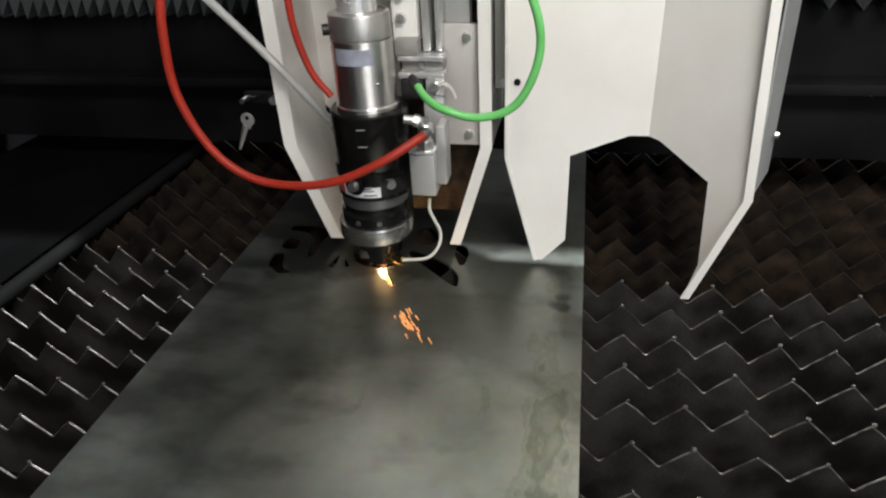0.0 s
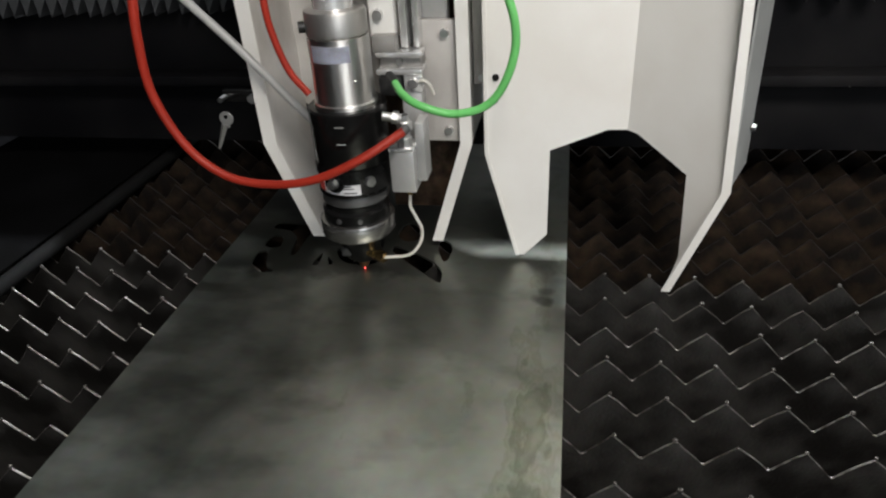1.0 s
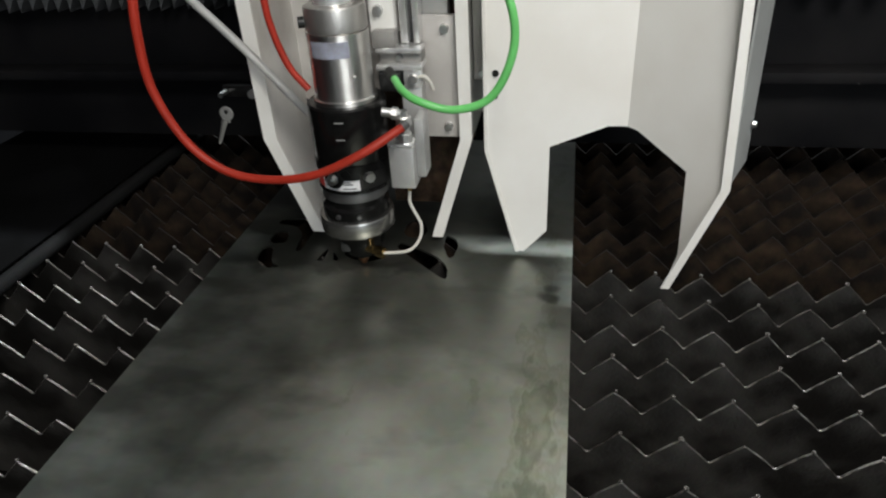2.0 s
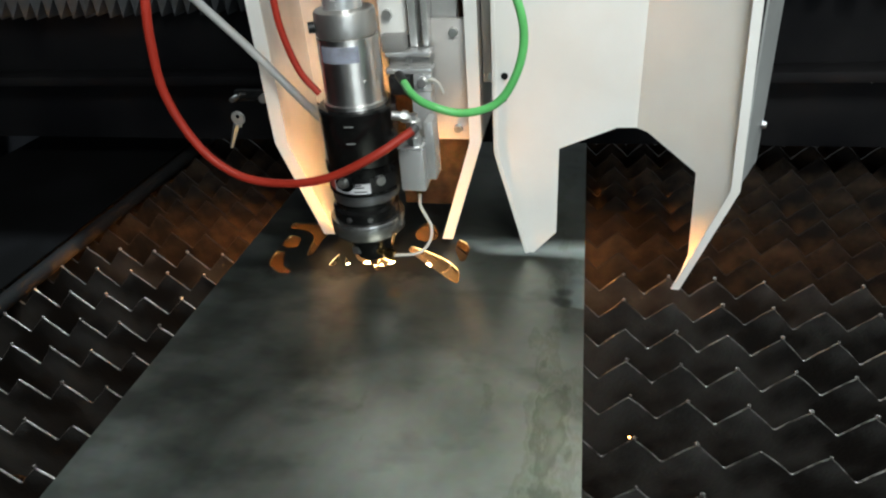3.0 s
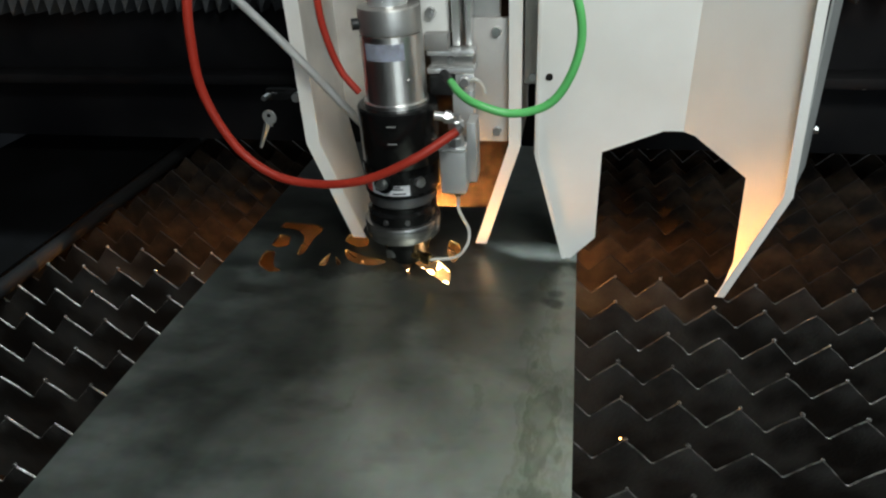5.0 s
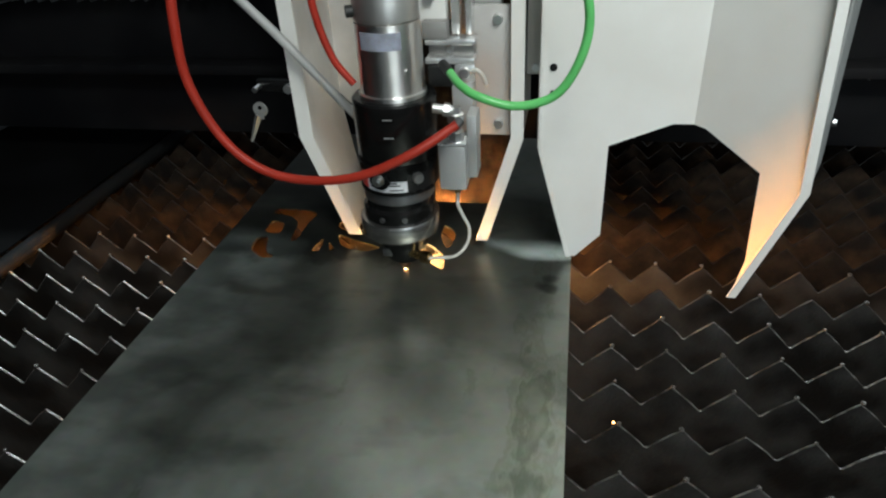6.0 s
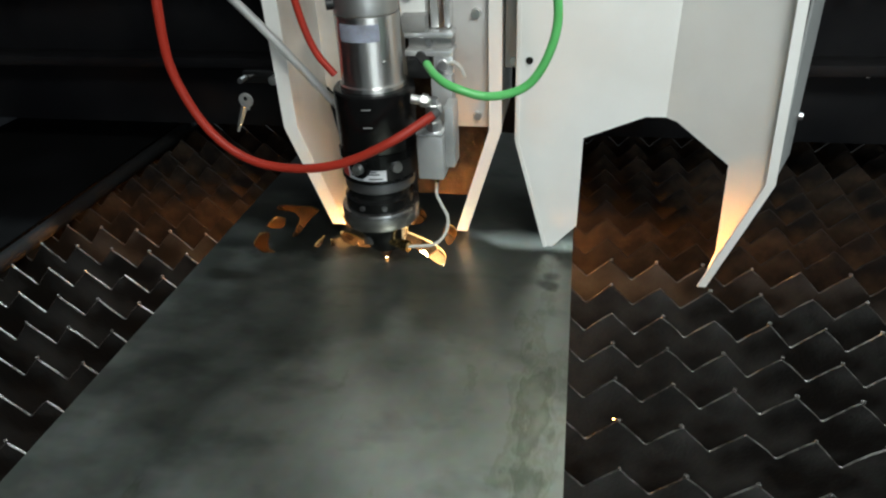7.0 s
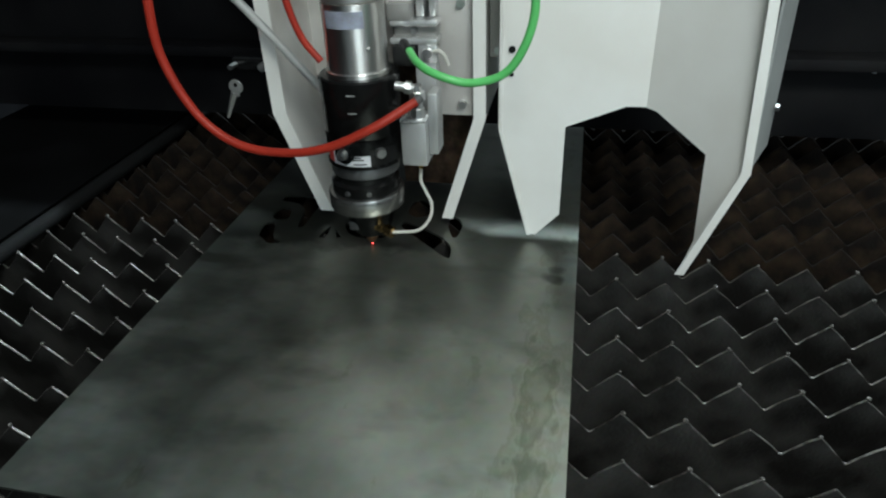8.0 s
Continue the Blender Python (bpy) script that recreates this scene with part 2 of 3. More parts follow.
def rod(p, q, r, seg=14, bm=None, r2=None):
    bm = bm or bmesh.new()
    p, q = Vector(p), Vector(q)
    turn = (q - p).to_track_quat("Z", "Y").to_matrix()
    ends = []
    for c, rad in ((p, r), (q, r if r2 is None else r2)):
        ends.append([bm.verts.new(c + turn @ Vector((rad * math.cos(2 * math.pi * k / seg), rad * math.sin(2 * math.pi * k / seg), 0))) for k in range(seg)])
    for k in range(seg):
        bm.faces.new((ends[0][k], ends[0][(k + 1) % seg], ends[1][(k + 1) % seg], ends[1][k]))
    bm.faces.new(ends[0])
    bm.faces.new(ends[1])
    return bm


def curve_points(points, steps=10):
    p = [Vector(q) for q in points]
    p = [2 * p[0] - p[1]] + p + [2 * p[-1] - p[-2]]
    out = []
    for i in range(1, len(p) - 2):
        a, b, c, d = p[i - 1:i + 3]
        for k in range(steps):
            t = k / steps
            out.append(0.5 * (2 * b + (c - a) * t + (2 * a - 5 * b + 4 * c - d) * t * t + (3 * b - a - 3 * c + d) * t ** 3))
    return out + [p[-2]]


def tube(points, r, seg=14, steps=10):
    bm = bmesh.new()
    c = curve_points(points, steps)
    rings, nrm = [], None
    for i, q in enumerate(c):
        d = (c[min(i + 1, len(c) - 1)] - c[max(i - 1, 0)]).normalized()
        if nrm is None:
            nrm = d.orthogonal().normalized()
        nrm = (nrm - d * nrm.dot(d)).normalized()
        s = d.cross(nrm)
        rings.append([bm.verts.new(q + r * (nrm * math.cos(2 * math.pi * k / seg) + s * math.sin(2 * math.pi * k / seg))) for k in range(seg)])
    for a, b in zip(rings, rings[1:]):
        for k in range(seg):
            bm.faces.new((a[k], a[(k + 1) % seg], b[(k + 1) % seg], b[k]))
    bm.faces.new(rings[0])
    bm.faces.new(rings[-1])
    return bm


def sheet(polys, thick=0.002):
    """Folded sheet metal: polygons that share corners, thickened to one side."""
    bm = bmesh.new()
    seen = {}
    for poly in polys:
        vs = []
        for p in poly:
            k = tuple(round(c, 5) for c in p)
            if k not in seen:
                seen[k] = bm.verts.new(p)
            vs.append(seen[k])
        bm.faces.new(vs)
    bmesh.ops.recalc_face_normals(bm, faces=bm.faces)
    bmesh.ops.solidify(bm, geom=bm.faces[:], thickness=thick)
    return bm


def outline_solid(outlines, z0, z1):
    """A plate from closed outlines in plan: the first is its rim, the others are cut out of it."""
    cu = bpy.data.curves.new("outline", "CURVE")
    cu.dimensions, cu.fill_mode, cu.extrude = "2D", "BOTH", (z1 - z0) / 2
    for o in outlines:
        s = cu.splines.new("POLY")
        s.points.add(len(o) - 1)
        for q, (x, y) in zip(s.points, o):
            q.co = (x, y, 0, 1)
        s.use_cyclic_u = True
    ob = bpy.data.objects.new("outline", cu)
    me = bpy.data.meshes.new_from_object(ob)
    bm = bmesh.new()
    bm.from_mesh(me)
    bmesh.ops.remove_doubles(bm, verts=bm.verts, dist=1e-6)
    bmesh.ops.translate(bm, verts=bm.verts, vec=(0, 0, (z0 + z1) / 2))
    bpy.data.objects.remove(ob)
    bpy.data.curves.remove(cu)
    bpy.data.meshes.remove(me)
    return bm


def screw(parent, at, towards, r=0.004, mat=CHROME, name="screw"):
    at, towards = Vector(at), Vector(towards).normalized()
    bm = rod(at, at + towards * r * 0.9, r, 16, None, r * 0.85)
    rod(at + towards * r * 0.88, at + towards * r * 0.95, r * 0.45, 6, bm)
    return part(name, bm, mat, parent)


# ---- hall and bed ----
def hall():
    for name, a, b, mat in (
            ("floor", (-5, -5, -TOP - 0.1), (5, 6, -TOP), CONCRETE),
            ("ceiling", (-5, -5, 3.2), (5, 6, 3.3), HALL_PAINT),
            ("wall_south", (-5, -5.1, -TOP), (5, -5, 3.2), HALL_PAINT),
            ("wall_north", (-5, 6, -TOP), (5, 6.1, 3.2), HALL_PAINT),
            ("wall_west", (-5.1, -5, -TOP), (-5, 6, 3.2), HALL_PAINT),
            ("wall_east", (5, -5, -TOP), (5.1, 6, 3.2), HALL_PAINT)):
        tagged(part(name, box(a, b, 0), mat), "plain painted hall surface round the machine", name.split("_")[0], kind="structure")


# unseen glowing panels, added for fill light and reflections in the metal
def fill_panel(name, x0, x1):
    w = thing(name, ((x0 + x1) / 2, -4.99, 0.2), "tall glowing panel added behind the camera for fill light", "window", kind="structure")
    part("fill_panel_frame", box((x0 - 0.08, -5.0, 0.12), (x1 + 0.08, -4.97, 2.68), 0.005), GREY_PAINT, w)
    for k in range(3):
        part("glow_pane", box((x0, -4.97, 0.2 + 0.82 * k), (x1, -4.962, 0.96 + 0.82 * k), 0), PANEL_GLOW, w)


def bed():
    tray = part("hopper_tray", box((-1.02, -0.32, -0.34), (1.7, 1.72, -0.3205), 0), HOPPER)
    tagged(tray, "sooty brown scrap tray under the cutting bed", "scrap tray", kind="structure")
    # unseen skirts, added so that no glow leaks from the stored fire
    for n, a, b in (("front", (-1.02, -0.34, -TOP), (1.7, -0.32, -0.32)), ("rear", (-1.02, 1.72, -TOP), (1.7, 1.74, -0.32)),
                    ("left", (-1.04, -0.34, -TOP), (-1.02, 1.74, -0.32)), ("right", (1.7, -0.34, -TOP), (1.72, 1.74, -0.32))):
        tagged(part("glow_skirt_" + n, box(a, b, 0), DARK_STEEL), "unseen black skirt added below the bed to shut in the glow of stored fire", "machine base", kind="structure")
    # added wall closes the view; its unseen front stretch darkens the slats' reflections
    cab = part("closing_wall", box((-1.46, -2.6, -TOP), (-1.40, 2.2, 1.5), 0.004), DARK_STEEL)
    tagged(cab, "black side wall added to close the view and darken reflections in the slats", "cabin wall", kind="structure")
    frame_ob = thing("bed_frame", (-0.75, -0.3, -0.1), "dark steel frame that carries the cutting slats", "machine bed")
    part("side_rail", box((-1.02, -0.32, -0.32), (-0.93, 1.72, 0.0015), 0.002), DARK_STEEL, frame_ob)
    part("side_ledge", box((-1.02, -0.32, 0.002), (-0.688, 1.72, 0.004), 0), LEDGE, frame_ob)
    part("rounded_edge", rod((-0.672, -0.215, -0.003), (-0.672, 1.615, -0.003), 0.010, 20), RAIL_GREY, frame_ob, "worn dark grey rounded edge")
    part("side_rail", box((1.56, -0.32, -0.32), (1.7, 1.72, 0.012), 0.004), DARK_STEEL, frame_ob)
    part("end_rail", box((-0.93, 1.62, -0.32), (1.56, 1.72, 0.012), 0.004), DARK_STEEL, frame_ob)
    part("end_rail", box((-0.93, -0.32, -0.32), (1.56, -0.22, 0.012), 0.004), DARK_STEEL, frame_ob)


PITCH, GAP = 0.0500, 0.0488


def slat_mesh(seed, face, edge, deep):
    """A saw-toothed strip of sheet steel with blunt, burnt tips and worn edges."""
    rng = random.Random(seed)
    bm = bmesh.new()
    x0, n, t = -0.897, 49, 0.0011
    top = []
    for i in range(n):
        xt = x0 + PITCH * (i + 0.0)
        d = rng.uniform(-0.0012, 0.0012)
        h = rng.uniform(-0.0015, 0.0004)
        top += [(xt - 0.0016 + d, h - 0.0012), (xt + d, h), (xt + 0.0016 + d, h - 0.0012)]
        xm = xt + PITCH / 2 + rng.uniform(-0.001, 0.001)
        v = -0.024 + rng.uniform(-0.0015, 0.001)
        for a in (0.35, 0.7):
            top.append((xt + (xm - xt) * a, v * a + rng.uniform(-0.0006, 0.0004)))
        top += [(xm - 0.001, v), (xm + 0.001, v)]
        for a in (0.65, 0.3):
            top.append((xt + PITCH + (xm - xt - PITCH) * a, v * a + rng.uniform(-0.0006, 0.0004)))
    faces = []
    front = [bm.verts.new((x, -t, z)) for x, z in top]
    back = [bm.verts.new((x, t, z)) for x, z in top]
    lowf = [bm.verts.new((x, -t, -deep)) for x, z in top]
    lowb = [bm.verts.new((x, t, -deep)) for x, z in top]
    for i in range(len(top) - 1):
        bm.faces.new((front[i], front[i + 1], lowf[i + 1], lowf[i]))
        bm.faces.new((back[i], back[i + 1], lowb[i + 1], lowb[i]))
        bm.faces.new((lowf[i], lowf[i + 1], lowb[i + 1], lowb[i]))
        faces.append(bm.faces.new((front[i], front[i + 1], back[i + 1], back[i])))
    for i in (0, -1):
        bm.faces.new((front[i], back[i], lowb[i], lowf[i]))
    for f in faces:
        f.material_index = 1
    finish(bm, 0.3)
    es = [e for f in faces for e in f.edges if sum(g.material_index for g in e.link_faces) == 1]
    bmesh.ops.bevel(bm, geom=list(set(es)), offset=0.0006, segments=1, affect="EDGES", material=1)
    out = []
    for wanted, mat in ((0, face), (1, edge)):
        piece = bm.copy()
        bmesh.ops.delete(piece, geom=[f for f in piece.faces if f.material_index != wanted], context="FACES")
        me = bpy.data.meshes.new("slat")
        piece.to_mesh(me)
        piece.free()
        me.materials.append(mat)
        for p in me.polygons:
            p.material_index = 0
        out.append(me)
    bm.free()
    return out


def bead_mesh(seed):
    rng = random.Random(seed)
    bm = bmesh.new()
    bmesh.ops.create_icosphere(bm, subdivisions=1, radius=1)
    for v in bm.verts:
        v.co *= rng.uniform(0.85, 1.1)
    me = bpy.data.meshes.new("slag_bead")
    finish(bm, 1.2).to_mesh(me)
    bm.free()
    me.materials.append(SLAT_EDGE)
    return me


def slats():
    meshes = [slat_mesh(k, SLAT, SLAT_EDGE, 0.085) for k in range(4)]
    # rear set: the same slats, coloured darker because they lie in shade
    sooty = [slat_mesh(k, SLAT_SHADE, SLAT_EDGE_SHADE, 0.062) for k in range(4)]
    half_shaded = [slat_mesh(k, SLAT, SLAT_EDGE_DIM, 0.085) for k in range(2)]
    beads = [bead_mesh(k) for k in range(3)]
    rng = random.Random(5)
    for j in range(-15, 13):
        in_shade = j < 0    # the slats behind the cut lie in shade, painted as darker steel
        body, worn = sooty[j % 4] if in_shade else half_shaded[j] if j < 2 else meshes[j % 4]
        ob = new("slat", body)
        shift = 0.05348 - 0.0030 + rng.uniform(-0.0012, 0.0012)
        ob.location = (shift - math.floor(shift / PITCH) * PITCH, 0.6403 - GAP * j + rng.uniform(-0.0008, 0.0008), TOP)
        tagged(ob, "saw-toothed steel support slat under the gantry, coloured dark for the shade there" if in_shade else
               "dark burnt saw-toothed steel support slat with bare worn edges", "support slat", "slats of the cutting bed")
        new("tooth_edge", worn).parent = ob
        # beads of slag on the tips
        for i in range(0 if in_shade else 33):
            size = rng.uniform(0.0016, 0.0028)
            if rng.random() < 0.85:
                bead = new("slag_bead", beads[i % 3])
                bead.parent, bead.scale = ob, (size, size, size)
                bead.location = (-0.897 + PITCH * i + rng.uniform(-0.001, 0.001), 0, rng.uniform(-0.0006, 0.0010))


HOLES = [
    [(-0.372, 0.619), (-0.375, 0.648), (-0.362, 0.652), (-0.351, 0.616), (-0.334, 0.606), (-0.351, 0.601)],
    [(-0.380, 0.708), (-0.380, 0.724), (-0.333, 0.723), (-0.317, 0.712), (-0.323, 0.684), (-0.322, 0.645), (-0.331, 0.642), (-0.336, 0.688), (-0.352, 0.704)],
    [(-0.374, 0.664), (-0.372, 0.690), (-0.355, 0.688), (-0.349, 0.662), (-0.363, 0.658)],
    [(-0.296, 0.623), (-0.289, 0.657), (-0.285, 0.623)],
    [(-0.281, 0.647), (-0.267, 0.629), (-0.273, 0.625)],
    [(-0.274, 0.660), (-0.27, 0.664), (-0.241, 0.649), (-0.213, 0.64), (-0.215, 0.635), (-0.228, 0.628), (-0.25, 0.631), (-0.263, 0.639)],
    [(-0.281, 0.684), (-0.279, 0.700), (-0.267, 0.704), (-0.251, 0.694), (-0.246, 0.674), (-0.257, 0.669), (-0.27, 0.675)],
    [(-0.204, 0.664), (-0.203, 0.678), (-0.175, 0.664), (-0.148, 0.646), (-0.132, 0.626), (-0.129, 0.600), (-0.137, 0.603), (-0.158, 0.622), (-0.178, 0.640)],
    [(-0.146, 0.673), (-0.147, 0.7), (-0.133, 0.69), (-0.127, 0.675), (-0.129, 0.648), (-0.135, 0.645)],
    [(-0.205, 0.708), (-0.203, 0.728), (-0.194, 0.738), (-0.180, 0.728), (-0.172, 0.706), (-0.176, 0.692), (-0.188, 0.687), (-0.199, 0.694)],
]


def rounded(poly, r=0.25):
    """Cuts the corners of an outline, twice, for the soft corners that a beam leaves."""
    for _ in range(2):
        out = []
        for i, p in enumerate(poly):
            q = poly[(i + 1) % len(poly)]
            out += [(p[0] + (q[0] - p[0]) * r * 0.7, p[1] + (q[1] - p[1]) * r * 0.7), (q[0] - (q[0] - p[0]) * r * 0.7, q[1] - (q[1] - p[1]) * r * 0.7)]
        poly = out
    return poly


def plate():
    ob = thing("steel_sheet", (-0.2, 0.7, 0.0), "grey rolled steel sheet with letter-like holes cut through, on the slats", "metal sheet")
    rim = [(-0.4170, 0.241), (0.0118, 0.241), (0.0118, 1.45), (-0.4170, 1.45)]
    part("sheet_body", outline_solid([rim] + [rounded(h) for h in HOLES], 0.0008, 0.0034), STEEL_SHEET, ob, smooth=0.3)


hall()
fill_panel("fill_panel_1", 3.2, 4.2)
fill_panel("fill_panel_2", 1.6, 2.6)
bed()
slats()
plate()


# ---- gantry behind the carriage ----
def gantry():
    g = thing("gantry_beam", (0.3, 0.95, 0.15), "black painted gantry beam spanning the bed", "gantry")
    part("beam", box((-1.3, 0.9, 0.16), (2.0, 1.10, 0.36), 0.006), DARK_STEEL, g)
    part("leg", box((-1.24, 0.93, -TOP), (-1.10, 1.07, 0.16), 0.004), DARK_STEEL, g)
    part("leg", box((1.78, 0.93, -TOP), (1.92, 1.07, 0.16), 0.004), DARK_STEEL, g)
    part("lower_ledge", box((-1.3, 0.862, 0.150), (2.0, 0.905, 0.164), 0.002), DARK_STEEL, g)
    part("apron", box((-1.3, 0.90, 0.05), (2.0, 0.912, 0.158), 0.002), DARK_STEEL, g)
    for x in (0.21, 0.36, 0.55):
        screw(g, (x, 0.9, 0.142), (0, -1, 0), 0.0035)
    out = [g]
    for name, x0, x1, pitch, sw in (("bellows", -1.1, -0.40, 0.0205, 0.011), ("bellows", 0.20, 1.3, 0.037, 0.016)):
        b = thing(name, (x0, 0.87, 0.26), "dark grey pleated cloth bellows over the gantry rail", "bellows", "bellows of the gantry")
        n = int((x1 - x0) / pitch)
        first = None
        for k in range(n):
            if first is None:
                bm = bmesh.new()
                rows = []
                for q in range(3):
                    y, z = (0.862 + sw, 0.276) if q == 1 else (0.862, 0.252)
                    rows.append([bm.verts.new(p) for p in ((x0 + pitch * q / 2, y + 0.03, z), (x0 + pitch * q / 2, y, z), (x0 + pitch * q / 2, y, 0.36), (x0 + pitch * q / 2, y + 0.03, 0.36))])
                for a, c in zip(rows, rows[1:]):
                    for i in range(3):
                        bm.faces.new((a[i], a[i + 1], c[i + 1], c[i]))
                bmesh.ops.solidify(bm, geom=bm.faces[:], thickness=0.0012)
                first = part("pleat", bm, BELLOWS_CLOTH, b, smooth=0.2)
            else:
                pleat = new("pleat", first.data)
                pleat.parent, pleat.location = b, (pitch * k, 0, 0.002 * math.sin(k * 1.7))
        out.append(b)
    return out


GANTRY = gantry()


# ---- covers of the carriage ----
def strip(front, width, thick=0.002):
    """A folded lip that runs down along a wall's front edge: corners in order, set off sideways by width in x."""
    polys = []
    for a, b in zip(front, front[1:]):
        polys.append([a, (a[0] + width, a[1], a[2]), (b[0] + width, b[1], b[2]), b])
    return sheet(polys, thick)


def head_cover():
    c = thing("head_cover", (-0.22, 0.70, 0.2), "white powder-coated sheet metal cover round the cutting head, sooty inside", "machine cover")
    zt = 0.62
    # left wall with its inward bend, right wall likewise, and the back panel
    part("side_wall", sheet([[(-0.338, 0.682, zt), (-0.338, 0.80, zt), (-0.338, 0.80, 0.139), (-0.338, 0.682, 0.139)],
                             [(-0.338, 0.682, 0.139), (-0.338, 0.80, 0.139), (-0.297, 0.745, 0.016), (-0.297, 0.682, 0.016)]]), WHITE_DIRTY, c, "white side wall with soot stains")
    part("lip", strip([(-0.346, 0.680, zt), (-0.346, 0.680, 0.139), (-0.304, 0.680, 0.014)], 0.0165), WHITE, c)
    part("side_wall", sheet([[(-0.098, 0.682, zt), (-0.098, 0.80, zt), (-0.098, 0.80, 0.143), (-0.098, 0.682, 0.143)],
                             [(-0.098, 0.682, 0.143), (-0.098, 0.80, 0.143), (-0.1425, 0.72, 0.016), (-0.1425, 0.682, 0.016)]]), WHITE, c)
    part("lip", strip([(-0.1085, 0.680, zt), (-0.1085, 0.680, 0.143), (-0.1485, 0.680, 0.0145)], 0.0135), WHITE, c)
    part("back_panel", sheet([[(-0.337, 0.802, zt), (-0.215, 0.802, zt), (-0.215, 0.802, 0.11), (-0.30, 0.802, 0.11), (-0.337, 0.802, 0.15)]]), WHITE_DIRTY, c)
    return c


def axis_cover():
    c = thing("axis_cover", (0.05, 0.66, 0.2), "white folded sheet metal cover with an arched bottom cut-out", "machine cover")
    zt = 0.62
    yp = 0.665
    C = (0.0715, yp)

    def on(u, z):
        return (C[0] + u * 0.0895, C[1] - u * 0.065, z)
    part("front_panel", sheet([[(-0.0776, yp, zt), (*C, zt), (*C, 0.1684), (0.0514, yp, 0.1682), (-0.0083, yp, 0.1436), (-0.0780, yp, 0.1370)],
                               [(-0.0780, yp, 0.1370), (-0.0083, yp, 0.1436), (-0.0086, yp, 0.0388), (-0.0345, yp, 0.0098), (-0.0440, yp, 0.0098)]]), WHITE, c)
    part("side_return", sheet([[(-0.0776, yp + 0.002, zt), (-0.0740, yp + 0.05, zt), (-0.0740, yp + 0.05, 0.16), (-0.0780, yp + 0.002, 0.1370)]]), WHITE, c)
    part("slanting_panel", sheet([[(*C, zt), on(0.905, zt), on(0.975, 0.130), on(0.644, 0.1375), on(0.118, 0.1666), (*C, 0.1684)],
                                  [on(0.644, 0.1375), on(0.975, 0.130), (0.121, 0.602, 0.016), on(0.689, 0.0424)]]), WHITE, c)
    part("lip", strip([(0.1430, 0.600, 0.62), (0.1470, 0.599, 0.31), (0.1570, 0.598, 0.131), (0.1155, 0.600, 0.012)], 0.0085), WHITE, c)
    part("outer_return", sheet([[(0.1520, 0.602, zt), (0.1800, 0.66, zt), (0.1915, 0.66, 0.135), (0.1660, 0.602, 0.135)]]), GREY_PAINT, c, "grey edge of the cover")
    part("edge_trim", strip([(-0.0782, 0.6625, zt), (-0.0786, 0.6625, 0.137), (-0.0445, 0.6625, 0.0098)], 0.0038, 0.0015), WHITE, c)
    screw(c, (0.1875, 0.649, 0.178), (0.95, -0.45, 0.0), 0.0036)
    part("round_hole_rim", rod((-0.0660, 0.6645, 0.2237), (-0.0660, 0.6615, 0.2237), 0.0036), BLACK_PLASTIC, c)
    part("round_hole_rim", rod((-0.0662, 0.6645, 0.1985), (-0.0662, 0.6618, 0.1985), 0.0024), BLACK_PLASTIC, c)
    return c


COVERS = [head_cover(), axis_cover()]


